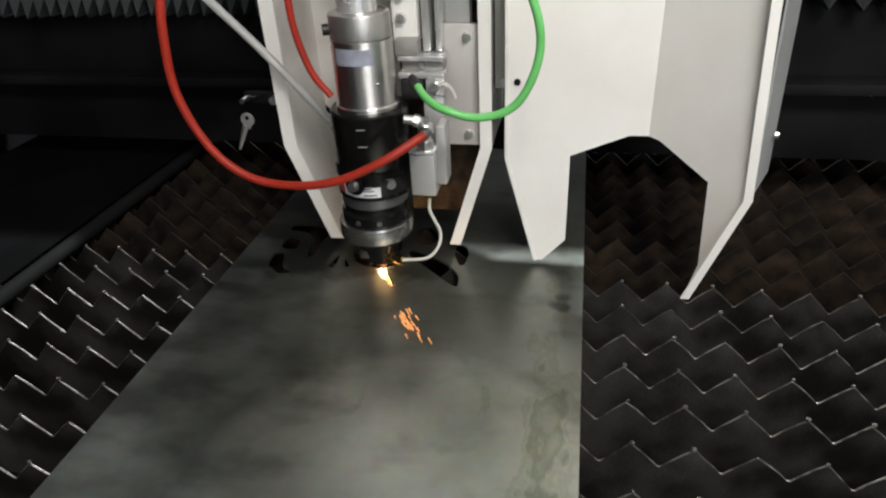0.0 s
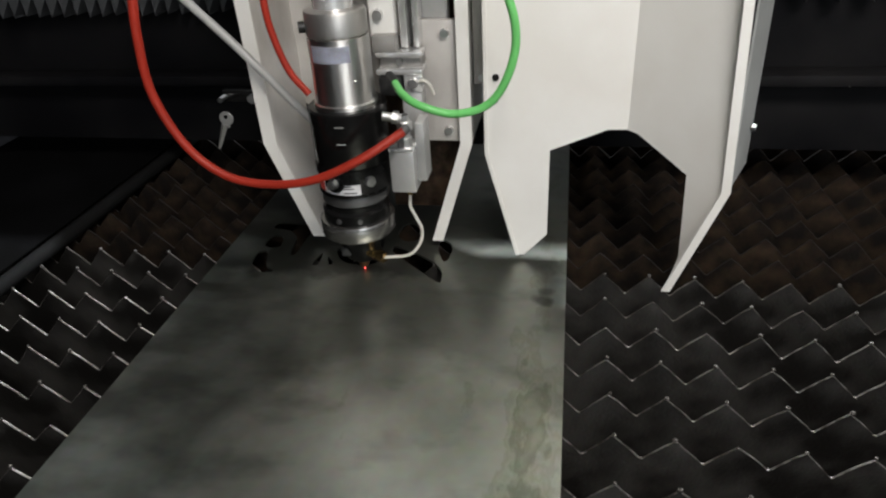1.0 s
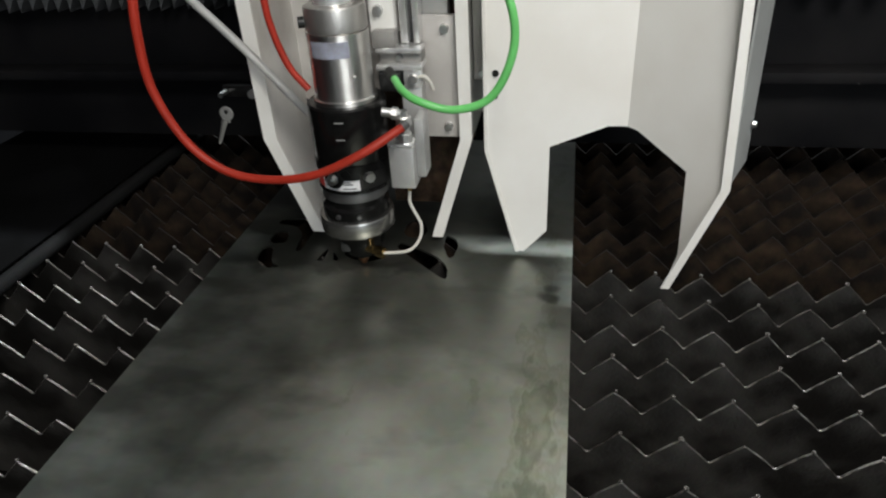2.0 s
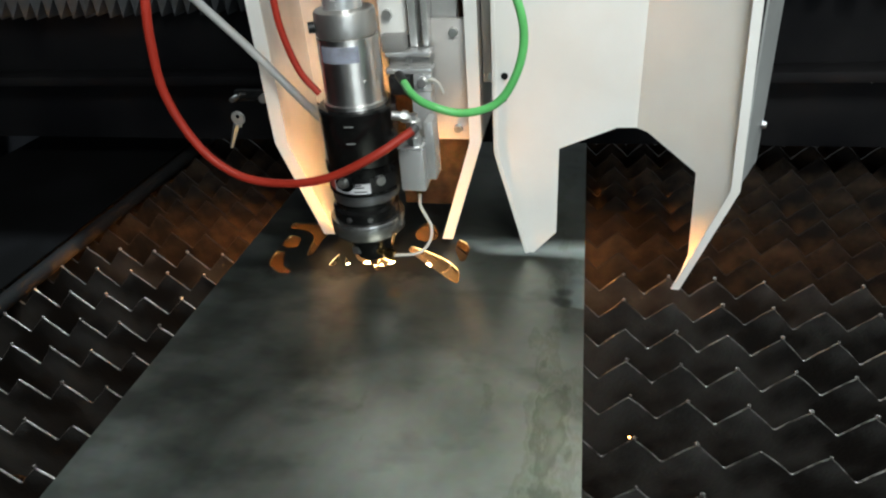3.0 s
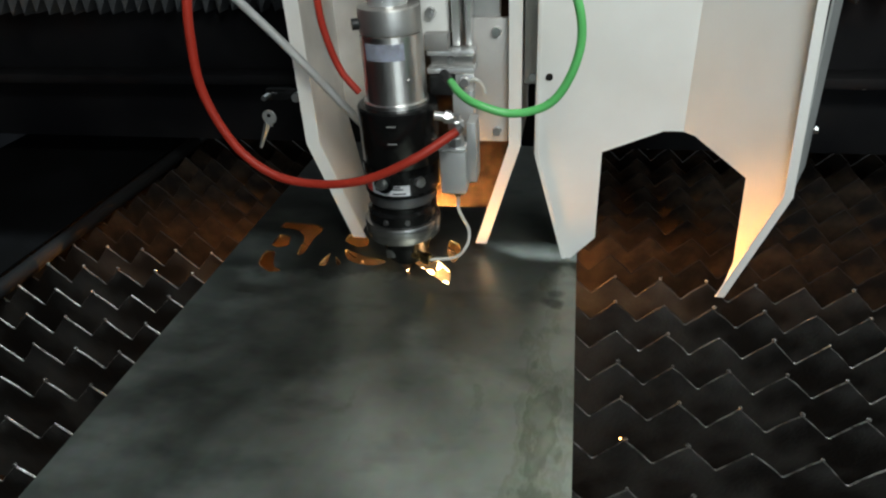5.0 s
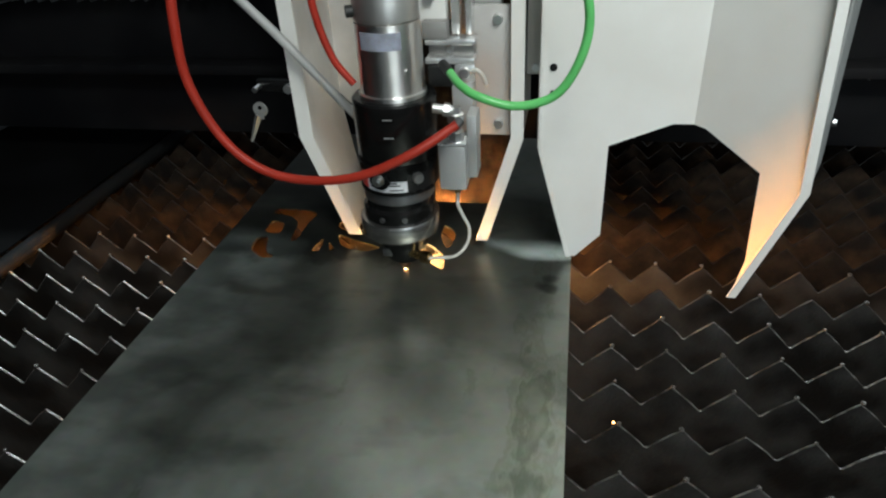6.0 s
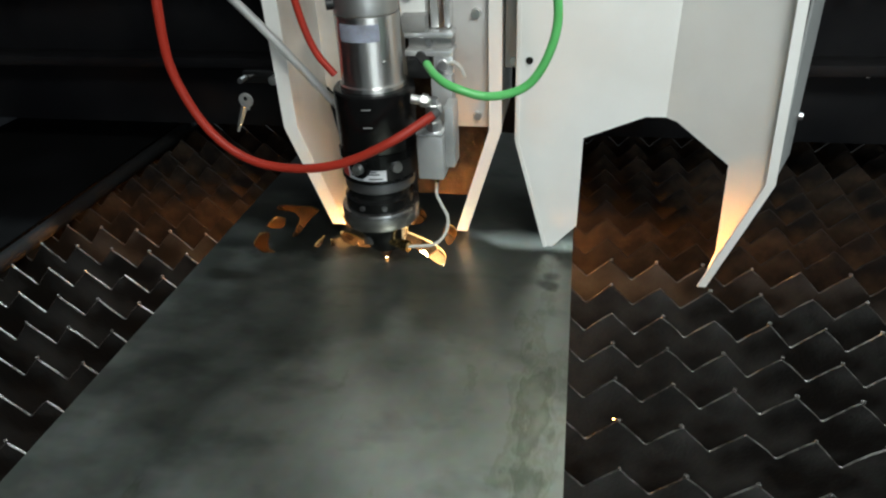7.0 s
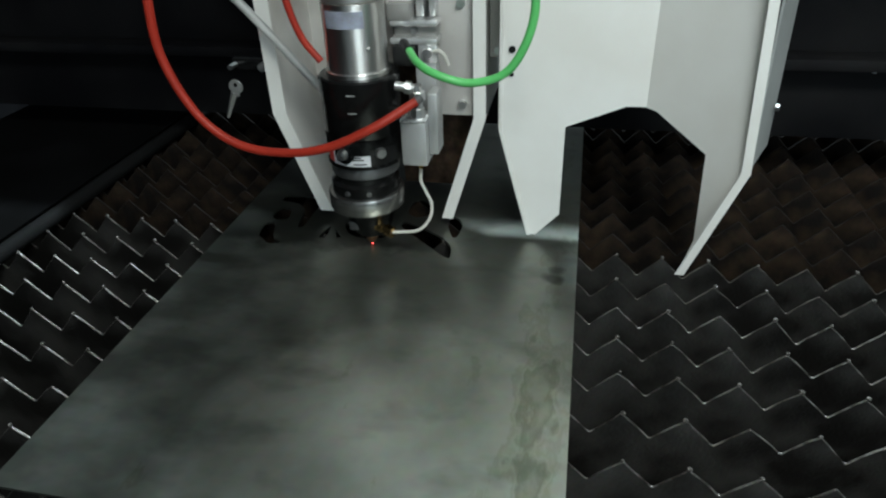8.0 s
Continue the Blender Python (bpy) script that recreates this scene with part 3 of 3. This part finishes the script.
# ---- cutting head ----
def laser_head():
    h = thing("laser_cutting_head", (NOZZLE[0], NOZZLE[1], 0.1), "fibre laser cutting head, silver above and black below, with labels", "laser head")
    x, y = NOZZLE
    sx, bx = x + 0.0045, x + 0.0050
    part("fibre_plug", lathe([(0.0195, 0.300), (0.0195, 0.36), (0.017, 0.365), (0.017, 0.62)], sx - 0.001, y), ALU, h)
    part("collar", lathe([(0.0285, 0.278), (0.0305, 0.280), (0.0305, 0.300), (0.0295, 0.3025), (0.0275, 0.3035), (0.0195, 0.304)], sx, y), COLLAR, h)
    part("knob", rod((sx - 0.027, y - 0.012, 0.288), (sx - 0.0335, y - 0.015, 0.288), 0.0055, 16), BLACK_PLASTIC, h)
    part("silver_barrel", lathe([(0.0330, 0.209), (0.0330, 0.2128), (0.0312, 0.2135), (0.0308, 0.2140), (0.0308, 0.278)], sx, y, 64), BARREL, h)
    screw(h, (sx + 0.0205, y - 0.0230, 0.2365), (0.66, -0.75, 0), 0.0024, CHROME, "grub_screw")
    part("barrel_label", curved_label(sx, y, 0.0312, 0.257, 0.2725, -128, -54), LABEL_BLUE, h, "faded bluish white label")
    part("black_body", lathe([(0.040, 0.148), (0.0412, 0.150), (0.0412, 0.207), (0.0395, 0.209), (0.03, 0.2092)], bx, y), BLACK_ANOD, h)
    for z in (0.196, 0.178):
        part("engraved_line", curved_label(bx, y, 0.0414, z, z + 0.0009, -93, -80), GREY_PAINT, h)
    part("lower_body", lathe([(0.0385, 0.117), (0.0395, 0.119), (0.0395, 0.148)], bx - 0.001, y), BLACK_PLASTIC, h)
    part("lower_label", curved_label(bx - 0.001, y, 0.0399, 0.1205, 0.139, -128, -66), LABEL_WHITE, h, "white label with dark print")
    part("lower_label", curved_label(bx - 0.001, y, 0.0399, 0.1215, 0.137, -146, -129), LABEL_RED, h, "red warning label")
    for z, a0, a1 in ((0.1245, -122, -108), (0.1275, -92, -76), (0.1225, -92, -72), (0.1300, -90, -80)):
        part("print_bar", curved_label(bx - 0.001, y, 0.0403, z, z + 0.0012, a0, a1), BLACK_PLASTIC, h)
    part("clamp_strap", curved_label(bx - 0.001, y, 0.0404, 0.1395, 0.1480, -165, -20, 0.0012), BLACK_ANOD, h, "glossy black clamp strap")
    part("clamp_strap", curved_label(bx - 0.001, y, 0.0402, 0.1165, 0.1195, -165, -20, 0.0010), BLACK_ANOD, h, "glossy black clamp strap")
    lug = Vector((math.cos(radians(-106)), math.sin(radians(-106)), 0))
    part("clamp_lug", rod(Vector((bx, y, 0.1345)) + lug * 0.0375, Vector((bx, y, 0.1345)) + lug * 0.0425, 0.0110, 24), BLACK_ANOD, h)
    part("clamp_tail", curved_label(bx - 0.001, y, 0.0406, 0.1330, 0.1400, -98, -66, 0.0010), BLACK_ANOD, h)
    for a in (-104, -68):
        d = Vector((math.cos(radians(a)), math.sin(radians(a)), 0))
        screw(h, Vector((x, y, 0.0865)) + d * 0.0370, d, 0.0030, RING_GREY, "neck_screw")
    for a, m in ((-106, CHROME), (-52, CHROME)):
        d = Vector((math.cos(radians(a)), math.sin(radians(a)), 0))
        screw(h, Vector((bx, y, 0.1345)) + d * (0.0425 if a < -100 else 0.0392), d, 0.0060, m, "clamp_screw")
    part("grey_ring", lathe([(0.035, 0.102), (0.0372, 0.104), (0.0372, 0.115), (0.0365, 0.117)], x + 0.002, y), RING_GREY, h)
    part("black_neck", lathe([(0.036, 0.078), (0.0375, 0.080), (0.0375, 0.092), (0.034, 0.095), (0.034, 0.103)], x, y), BLACK_ANOD, h)
    ring = lathe([(0.0385, 0.0600), (0.0414, 0.0606), (0.0420, 0.0615), (0.0420, 0.0782), (0.0413, 0.0795), (0.0375, 0.0800)], x, y, 60)
    part("lock_ring", ring, RING_BRIGHT, h, "bright knurled locking ring")
    part("sensor_block", lathe([(0.0195, 0.0240), (0.0212, 0.0258), (0.0255, 0.040), (0.0300, 0.054), (0.034, 0.0598)], x + 0.002, y), BLACK_ANOD, h)
    part("ceramic_ring", lathe([(0.009, 0.0165), (0.012, 0.0185), (0.013, 0.0245)], x, y), BLACK_PLASTIC, h)
    part("nozzle", lathe([(0.0020, 0.0056), (0.0036, 0.0060), (0.0068, 0.0125), (0.0085, 0.0170)], x, y, 28), COPPER, h)
    part("sensor_plate", box((x - 0.017, y - 0.024, 0.034), (x - 0.007, y - 0.018, 0.044)), RING_GREY, h)
    # connector of the sensor cable
    part("connector", rod((x + 0.012, y - 0.018, 0.0385), (x + 0.027, y - 0.024, 0.0375), 0.0052, 12), BRASS, h)
    part("connector_nut", rod((x + 0.026, y - 0.0238, 0.0375), (x + 0.035, y - 0.0274, 0.0368), 0.0066, 6), BRASS, h)
    # amplifier box on the side, with the gas fitting above it
    part("amplifier_box", box((-0.1725, 0.606, 0.116), (-0.1455, 0.640, 0.163), 0.0022), ALU_MATT, h, "silver amplifier box")
    part("box_lid", box((-0.1728, 0.6055, 0.1632), (-0.1452, 0.640, 0.1668), 0.0012), ALU, h)
    part("box_mount", box((-0.1455, 0.618, 0.125), (-0.136, 0.645, 0.19), 0.001), ALU_MATT, h)
    part("gas_fitting", lathe([(0.0075, 0.167), (0.0075, 0.176), (0.0055, 0.177), (0.0055, 0.184), (0.0082, 0.185), (0.0082, 0.193), (0.005, 0.194), (0.005, 0.2)], -0.155, 0.615, 8), CHROME, h)
    part("elbow", rod((-0.157, 0.613, 0.197), (-0.176, 0.611, 0.2), 0.0046, 12), CHROME, h)
    part("elbow_nut", rod((-0.166, 0.612, 0.1988), (-0.160, 0.6125, 0.1976), 0.0066, 6), CHROME, h)
    return h


def curved_label(cx, cy, r, z0, z1, a0, a1, thick=0.0004):
    bm = bmesh.new()
    n = max(3, int(abs(a1 - a0) / 6))
    rows = []
    for k in range(n + 1):
        a = radians(a0 + (a1 - a0) * k / n)
        rows.append([bm.verts.new((cx + q * math.cos(a), cy + q * math.sin(a), z)) for q, z in ((r - thick, z0), (r + thick, z0), (r + thick, z1), (r - thick, z1))])
    for a, b in zip(rows, rows[1:]):
        for i in range(4):
            bm.faces.new((a[i], a[(i + 1) % 4], b[(i + 1) % 4], b[i]))
    bm.faces.new(rows[0])
    bm.faces.new(rows[-1])
    return bm


def slide_unit():
    s = thing("slide_unit", (-0.15, 0.68, 0.2), "aluminium vertical slide and brackets that carry the cutting head", "linear slide")
    part("bolt_column", box((-0.196, 0.668, 0.262), (-0.170, 0.70, 0.62), 0.001), WHITE, s)
    for z in (0.287, 0.31, 0.335):
        screw(s, (-0.186, 0.668, z), (0, -1, 0), 0.0058, CHROME)
    part("rail", box((-0.166, 0.672, 0.2525), (-0.158, 0.70, 0.62), 0.001), ALU, s)
    part("rail", box((-0.152, 0.672, 0.2525), (-0.146, 0.70, 0.62), 0.001), ALU, s)
    part("rail_back", box((-0.170, 0.7005, 0.20), (-0.120, 0.715, 0.62), 0.001), ALU_MATT, s)
    part("upper_block", box((-0.192, 0.655, 0.2520), (-0.168, 0.675, 0.2685), 0.0008), BLOCK_GREY, s)
    part("upper_shelf", box((-0.190, 0.655, 0.2462), (-0.1415, 0.680, 0.2518), 0.0015), ALU, s)
    part("shelf_web", box((-0.188, 0.664, 0.2350), (-0.1435, 0.685, 0.2462), 0.001), BLOCK_GREY, s)
    part("lower_shelf", box((-0.190, 0.652, 0.2290), (-0.1415, 0.680, 0.2352), 0.0015), ALU, s)
    part("shelf_face", box((-0.1610, 0.652, 0.2110), (-0.1415, 0.664, 0.2290), 0.0015), ALU, s)
    part("valve", box((-0.187, 0.648, 0.2080), (-0.1630, 0.672, 0.2285), 0.002), BLACK_PLASTIC, s)
    part("carrier_plate", box((-0.165, 0.655, 0.15), (-0.1435, 0.675, 0.2110), 0.001), ALU_MATT, s)
    screw(s, (-0.1510, 0.652, 0.2215), (0, -1, 0), 0.0055)
    screw(s, (-0.1665, 0.664, 0.2405), (0, -1, 0), 0.0035, CHROME)
    part("mount_plate", box((-0.1478, 0.690, 0.142), (-0.1105, 0.698, 0.276), 0.0008), PLATE_GREY, s, "light grey mounting plate with screws")
    for z in (0.263, 0.155):
        screw(s, (-0.1225, 0.69, z), (0, -1, 0), 0.0052)
    part("backing_plate", sheet([[(-0.21, 0.742, 0.62), (-0.10, 0.742, 0.62), (-0.10, 0.742, 0.125), (-0.21, 0.742, 0.125)],
                                 [(-0.21, 0.742, 0.125), (-0.10, 0.742, 0.125), (-0.135, 0.735, 0.036), (-0.205, 0.735, 0.036)]], 0.006), BACK_STEEL, s, "bare steel back plate, tinted brown for the firelight on it")
    part("cable_clip", tube([(-0.147, 0.655, 0.221), (-0.139, 0.650, 0.224), (-0.1335, 0.652, 0.218), (-0.131, 0.656, 0.208)], 0.0021), CABLE_WHITE, s, "small white cable clip")
    part("carriage_block", box((-0.24, 0.75, 0.315), (0.10, 0.862, 0.60), 0.002), DARK_STEEL, s)
    part("link_plate", box((-0.094, 0.70, 0.205), (-0.07, 0.706, 0.62), 0.001), ALU_MATT, s)
    screw(s, (-0.085, 0.70, 0.212), (0, -1, 0.2), 0.0045)
    return s


def hoses():
    out = []
    t = thing("red_gas_hose", (-0.14, 0.59, 0.2), "red rubber gas hose hanging in a loop", "hose")
    part("tube", tube([(-0.372, 0.58, 0.44), (-0.382, 0.565, 0.345), (-0.389, 0.56, 0.291), (-0.390, 0.56, 0.237), (-0.3684, 0.56, 0.1837), (-0.3325, 0.56, 0.153),
                       (-0.2846, 0.56, 0.1447), (-0.2348, 0.56, 0.1525), (-0.187, 0.567, 0.173), (-0.150, 0.590, 0.192)], 0.0044), RED_RUBBER, t)
    part("ferrule", rod((-0.153, 0.589, 0.1892), (-0.148, 0.597, 0.1935), 0.0050, 12), RING_GREY, t)
    out.append(t)
    t = thing("red_air_hose", (-0.26, 0.62, 0.25), "thin red hose running to the head's barrel", "hose")
    part("tube", tube([(-0.287, 0.625, 0.42), (-0.2852, 0.62, 0.317), (-0.2822, 0.62, 0.2798), (-0.2711, 0.62, 0.2431), (-0.2538, 0.62, 0.2194)], 0.0036), RED_RUBBER, t)
    out.append(t)
    t = thing("green_hose", (-0.146, 0.6, 0.25), "bright green hose hanging in a loop before the covers", "hose")
    part("tube", tube([(-0.1545, 0.592, 0.2400), (-0.1425, 0.572, 0.2355), (-0.1253, 0.56, 0.2294), (-0.0944, 0.56, 0.2215), (-0.0635, 0.56, 0.2296), (-0.0459, 0.56, 0.2527),
                       (-0.0374, 0.56, 0.2864), (-0.0445, 0.56, 0.3228), (-0.07, 0.57, 0.37), (-0.10, 0.59, 0.43)], 0.0038), GREEN_RUBBER, t)
    part("push_fitting", rod((-0.164, 0.610, 0.2420), (-0.1540, 0.591, 0.2397), 0.0046, 12), BLACK_PLASTIC, t)
    out.append(t)
    t = thing("white_tube", (-0.3, 0.66, 0.2), "milky white plastic tube crossing the head cover", "hose")
    part("tube", tube([(-0.47, 0.665, 0.385), (-0.396, 0.66, 0.312), (-0.337, 0.66, 0.25), (-0.278, 0.662, 0.180), (-0.245, 0.680, 0.135)], 0.0046), WHITE_TUBE, t)
    out.append(t)
    t = thing("sensor_cable", (-0.16, 0.62, 0.1), "thin white sensor cable between box and nozzle", "cable")
    part("tube", tube([(-0.157, 0.622, 0.117), (-0.1570, 0.621, 0.104), (-0.1572, 0.62, 0.092), (-0.1525, 0.62, 0.080), (-0.1462, 0.618, 0.066), (-0.1478, 0.612, 0.051),
                       (-0.160, 0.604, 0.0395), (-0.188, 0.600, 0.037)], 0.0018), CABLE_WHITE, t)
    part("gland", rod((-0.157, 0.622, 0.117), (-0.157, 0.6215, 0.107), 0.0034, 10), BRASS, t)
    out.append(t)
    return out


def lathe_disc(c, r, thick):
    bm = rod((c[0], c[1] - thick / 2, c[2]), (c[0], c[1] + thick / 2, c[2]), r, 20)
    bmesh.ops.bevel(bm, geom=bm.edges[:], offset=thick * 0.2, segments=1, affect="EDGES")
    return bm


def lock_key():
    k = thing("lock_with_key", (-0.37, 0.69, 0.19), "small chrome lock with a flat key hanging from it", "key")
    part("bracket", box((-0.392, 0.69, 0.186), (-0.347, 0.70, 0.2), 0.002), BLACK_ANOD, k)
    part("lock_barrel", rod((-0.352, 0.69, 0.192), (-0.352, 0.682, 0.192), 0.005, 16), CHROME, k)
    part("pin", rod((-0.388, 0.69, 0.193), (-0.388, 0.676, 0.193), 0.003, 12), CHROME, k)
    part("key_bow", lathe_disc((-0.387, 0.679, 0.170), 0.0085, 0.0022), KEY_STEEL, k)
    part("key_eye", rod((-0.3865, 0.6785, 0.1725), (-0.3865, 0.6774, 0.1725), 0.0024, 12), BLACK_ANOD, k)
    part("key_shoulder", box((-0.3945, 0.6780, 0.1585), (-0.3845, 0.6800, 0.1635), 0.0006), KEY_STEEL, k)
    part("key_blade", rod((-0.3905, 0.679, 0.163), (-0.405, 0.679, 0.132), 0.0040, 4, None, 0.0018), KEY_STEEL, k)
    return k


CARRIAGE = COVERS + [laser_head(), slide_unit(), lock_key()] + hoses()


# ---- fire of the beam ----
def blob(name, at, label, category, sizes, mat, seed=1, n=1):
    t = thing(name, at, label, category)
    rng = random.Random(seed)
    bm = bmesh.new()
    for k in range(n):
        c = Vector(at) + Vector([rng.uniform(-1, 1) * s * (0.9 if k else 0) for s in sizes])
        r = bmesh.ops.create_icosphere(bm, subdivisions=1, radius=1)["verts"]
        q = 1 if k == 0 else rng.uniform(0.2, 0.5)
        for v in r:
            v.co = c + Vector([v.co[i] * sizes[i] * q for i in range(3)])
    part("core", bm, mat, t)
    return t


def spark_fan(name, n, spread, length, seed, label, up=8, width=0.00026):
    """Needles of glowing metal that fly out along +x from the thing's origin."""
    t = thing(name, (0, 0, 0), label, "sparks")
    rng = random.Random(seed)
    for k in range(n):
        a = radians(rng.gauss(0, spread / 2))
        e = radians(rng.uniform(1, up))
        d = Vector((math.cos(a) * math.cos(e), math.sin(a) * math.cos(e), math.sin(e)))
        l1 = length * rng.uniform(0.45, 1)
        l0 = rng.uniform(0, 0.12) * l1
        part("spark", rod(d * l0, d * l1, width, 5, None, width * 0.3), SPARK, t)
    return t


PLUME_OB = blob("beam_fire", (0, 0, 0), "glowing jet of burning metal under the sheet", "flame", (0.007, 0.007, 0.006), PLUME)
jet = bmesh.new()
rod((0, 0, -0.012), (0, -0.01, -0.2), 0.0035, 8, jet, 0.008)
part("jet", jet, JET, PLUME_OB)
glow, hot_glow = bmesh.new(), bmesh.new()
for k in range(22):
    rng = random.Random(60 + k)
    c = Vector((-0.085 + 0.0078 * k, 0.060 + rng.uniform(-0.028, 0.020), -0.036 - rng.uniform(0, 0.012)))
    near = abs(c.x - 0.012) < 0.055
    for v in bmesh.ops.create_icosphere(hot_glow if near and k % 3 else glow, subdivisions=1, radius=rng.uniform(0.006, 0.012))["verts"]:
        v.co += c
for k in range(120):
    rng = random.Random(90 + k)
    c = Vector((rng.uniform(-0.055, 0.065), rng.uniform(-0.012, 0.056), -rng.uniform(0.010, 0.034)))
    for v in bmesh.ops.create_icosphere(hot_glow, subdivisions=1, radius=rng.uniform(0.0035, 0.0075))["verts"]:
        v.co += c
part("burning_fume", glow, FUME, PLUME_OB)
part("white_hot_fume", hot_glow, FUME_HOT, PLUME_OB)
FLASH_OB = blob("pierce_flash", (0, 0, 0), "white-hot spot where the beam pierces the sheet", "flame", (0.0042, 0.0042, 0.0050), FLASH, 7, 5)
CUT_OB = blob("molten_spot", (0, 0, 0), "glowing molten spots at the cut edge", "molten metal", (0.0013, 0.0013, 0.0008), HOT, 4, 5)
PILOT_OB = blob("pilot_dot", (0, 0, 0), "red pilot light dot on the sheet", "light dot", (0.0011, 0.0011, 0.0007), PILOT)
EMBER = blob("ember", (0, 0, 0), "glowing ember caught on a slat tip", "ember", (0.0012, 0.0012, 0.0011), SPARK)
FAN_R = spark_fan("spark_fan", 11, 6, 0.2, 3, "orange sparks spraying over the sheet", 4)
FAN_L = spark_fan("spark_fan", 16, 9, 0.19, 8, "orange sparks spraying over the sheet", 4)
DRIP = spark_fan("spark_fan", 1, 1, 0.085, 2, "orange spark before the nozzle, with the flash's reflection on the sheet as glowing rods", 1, 0.0005)
# reflection of the flash on the sheet, drawn as thin dim glowing rods
rng = random.Random(41)
for k in range(30):
    p = Vector((rng.gauss(0.112, 0.014), rng.gauss(0, 0.0045), 0.0))
    part("spark", rod(p, p + Vector((rng.uniform(0.006, 0.014), rng.uniform(-0.0008, 0.0008), 0.0002)), 0.0010, 6, None, 0.0004), REFLECTION, DRIP)
FLIERS = [spark_fan("flying_spark", 2, 6, 0.020, 20 + k, "short glowing spark flying over the sheet", 12) for k in range(6)]
BURST = spark_fan("spark_burst", 26, 60, 0.05, 33, "burst of bright sparks beside the nozzle", 50)


def travel(t):
    for a, b in zip(TRAVEL, TRAVEL[1:]):
        if t <= b[0]:
            u = (t - a[0]) / (b[0] - a[0])
            return Vector(((a[1] + (b[1] - a[1]) * u) / 1000, (a[2] + (b[2] - a[2]) * u) / 1000, 0))
    return Vector((TRAVEL[-1][1] / 1000, TRAVEL[-1][2] / 1000, 0))


def fire_rows(burning, height, heading=None, stored=-0.793):
    """Rows for a thing that burns during some spans at the nozzle and else lies hidden in the added box below the bed.
    """
    marks = {0.0, 8.0}
    for a, b in burning:
        marks |= {a, b, max(0, a - 1 / 30), min(8.0, b + 1 / 30)}
    marks |= {r[0] for r in TRAVEL if any(a <= r[0] <= b for a, b in burning)}
    rows = []
    for t in sorted(marks):
        o = travel(t) + Vector((NOZZLE[0], NOZZLE[1], 0))
        on = any(a - 1e-6 <= t <= b + 1e-6 for a, b in burning)
        rz = heading(t) if heading else 0
        rows.append((t, pose(o.x, o.y, TOP + (height if on else stored), 0, 0, rz)))
    return rows


def motions():
    for ob in CARRIAGE:
        b = ob.location.copy()
        walk(ob, [(t, pose(b.x + dx / 1000, b.y + dy / 1000, b.z)) for t, dx, dy in TRAVEL])
    for ob in GANTRY:
        b = ob.location.copy()
        walk(ob, [(t, pose(b.x, b.y + dy / 1000, b.z)) for t, dx, dy in TRAVEL])
    walk(PLUME_OB, fire_rows([(2.1, 7.9)], -0.0125, None, -0.58))
    walk(CUT_OB, fire_rows([(2.1, 7.9)], 0.0036))
    walk(FLASH_OB, fire_rows([(0.0, 0.73)], 0.0075))
    walk(PILOT_OB, fire_rows([(0.8, 1.2), (7.97, 8.0)], 0.0040))
    walk(EMBER, [(t, pose(0.0503, 0.3957, TOP + (0.0012 if on else -0.793))) for t, on in ((0.0, 0), (2.6, 0), (2.63, 1), (7.7, 1), (7.73, 0), (8.0, 0))])
    walk(DRIP, fire_rows([(0.0, 0.6)], 0.006, lambda t: -60))
    walk(FAN_R, fire_rows([(0.4, 0.53), (0.67, 0.73)], 0.006, lambda t: 20 if t < 0.6 else -22))
    walk(FAN_L, fire_rows([(0.27, 0.43), (0.57, 0.63)], 0.006, lambda t: 193 if t < 0.35 else 205))
    walk(BURST, fire_rows([(4.07, 4.37), (7.17, 7.23)], 0.006, lambda t: 10))
    for k, (ob, t0, deg, v) in enumerate(zip(FLIERS, (3.9, 4.07, 4.13, 4.2, 4.27, 7.2), (2, 25, 8, -25, 12, 40), (1.4, 1.0, 1.5, 0.9, 1.3, 0.9))):
        rows = []
        for t in (0.0, t0 - 1 / 30, t0, t0 + 0.1, t0 + 0.2, t0 + 0.24, 8.0):
            o = travel(t) + Vector((NOZZLE[0], NOZZLE[1], 0))
            if t0 - 0.001 <= t <= t0 + 0.201:
                d = v * (t - t0) + 0.01
                rows.append((t, pose(o.x + d * math.cos(radians(deg)), o.y + d * math.sin(radians(deg)), TOP + 0.008 + 0.25 * max(0, deg) / 40 * (t - t0), 0, 0, deg)))
            else:
                rows.append((t, pose(o.x, o.y, TOP - 0.797, 0, 0, deg)))
        walk(ob, rows)


motions()
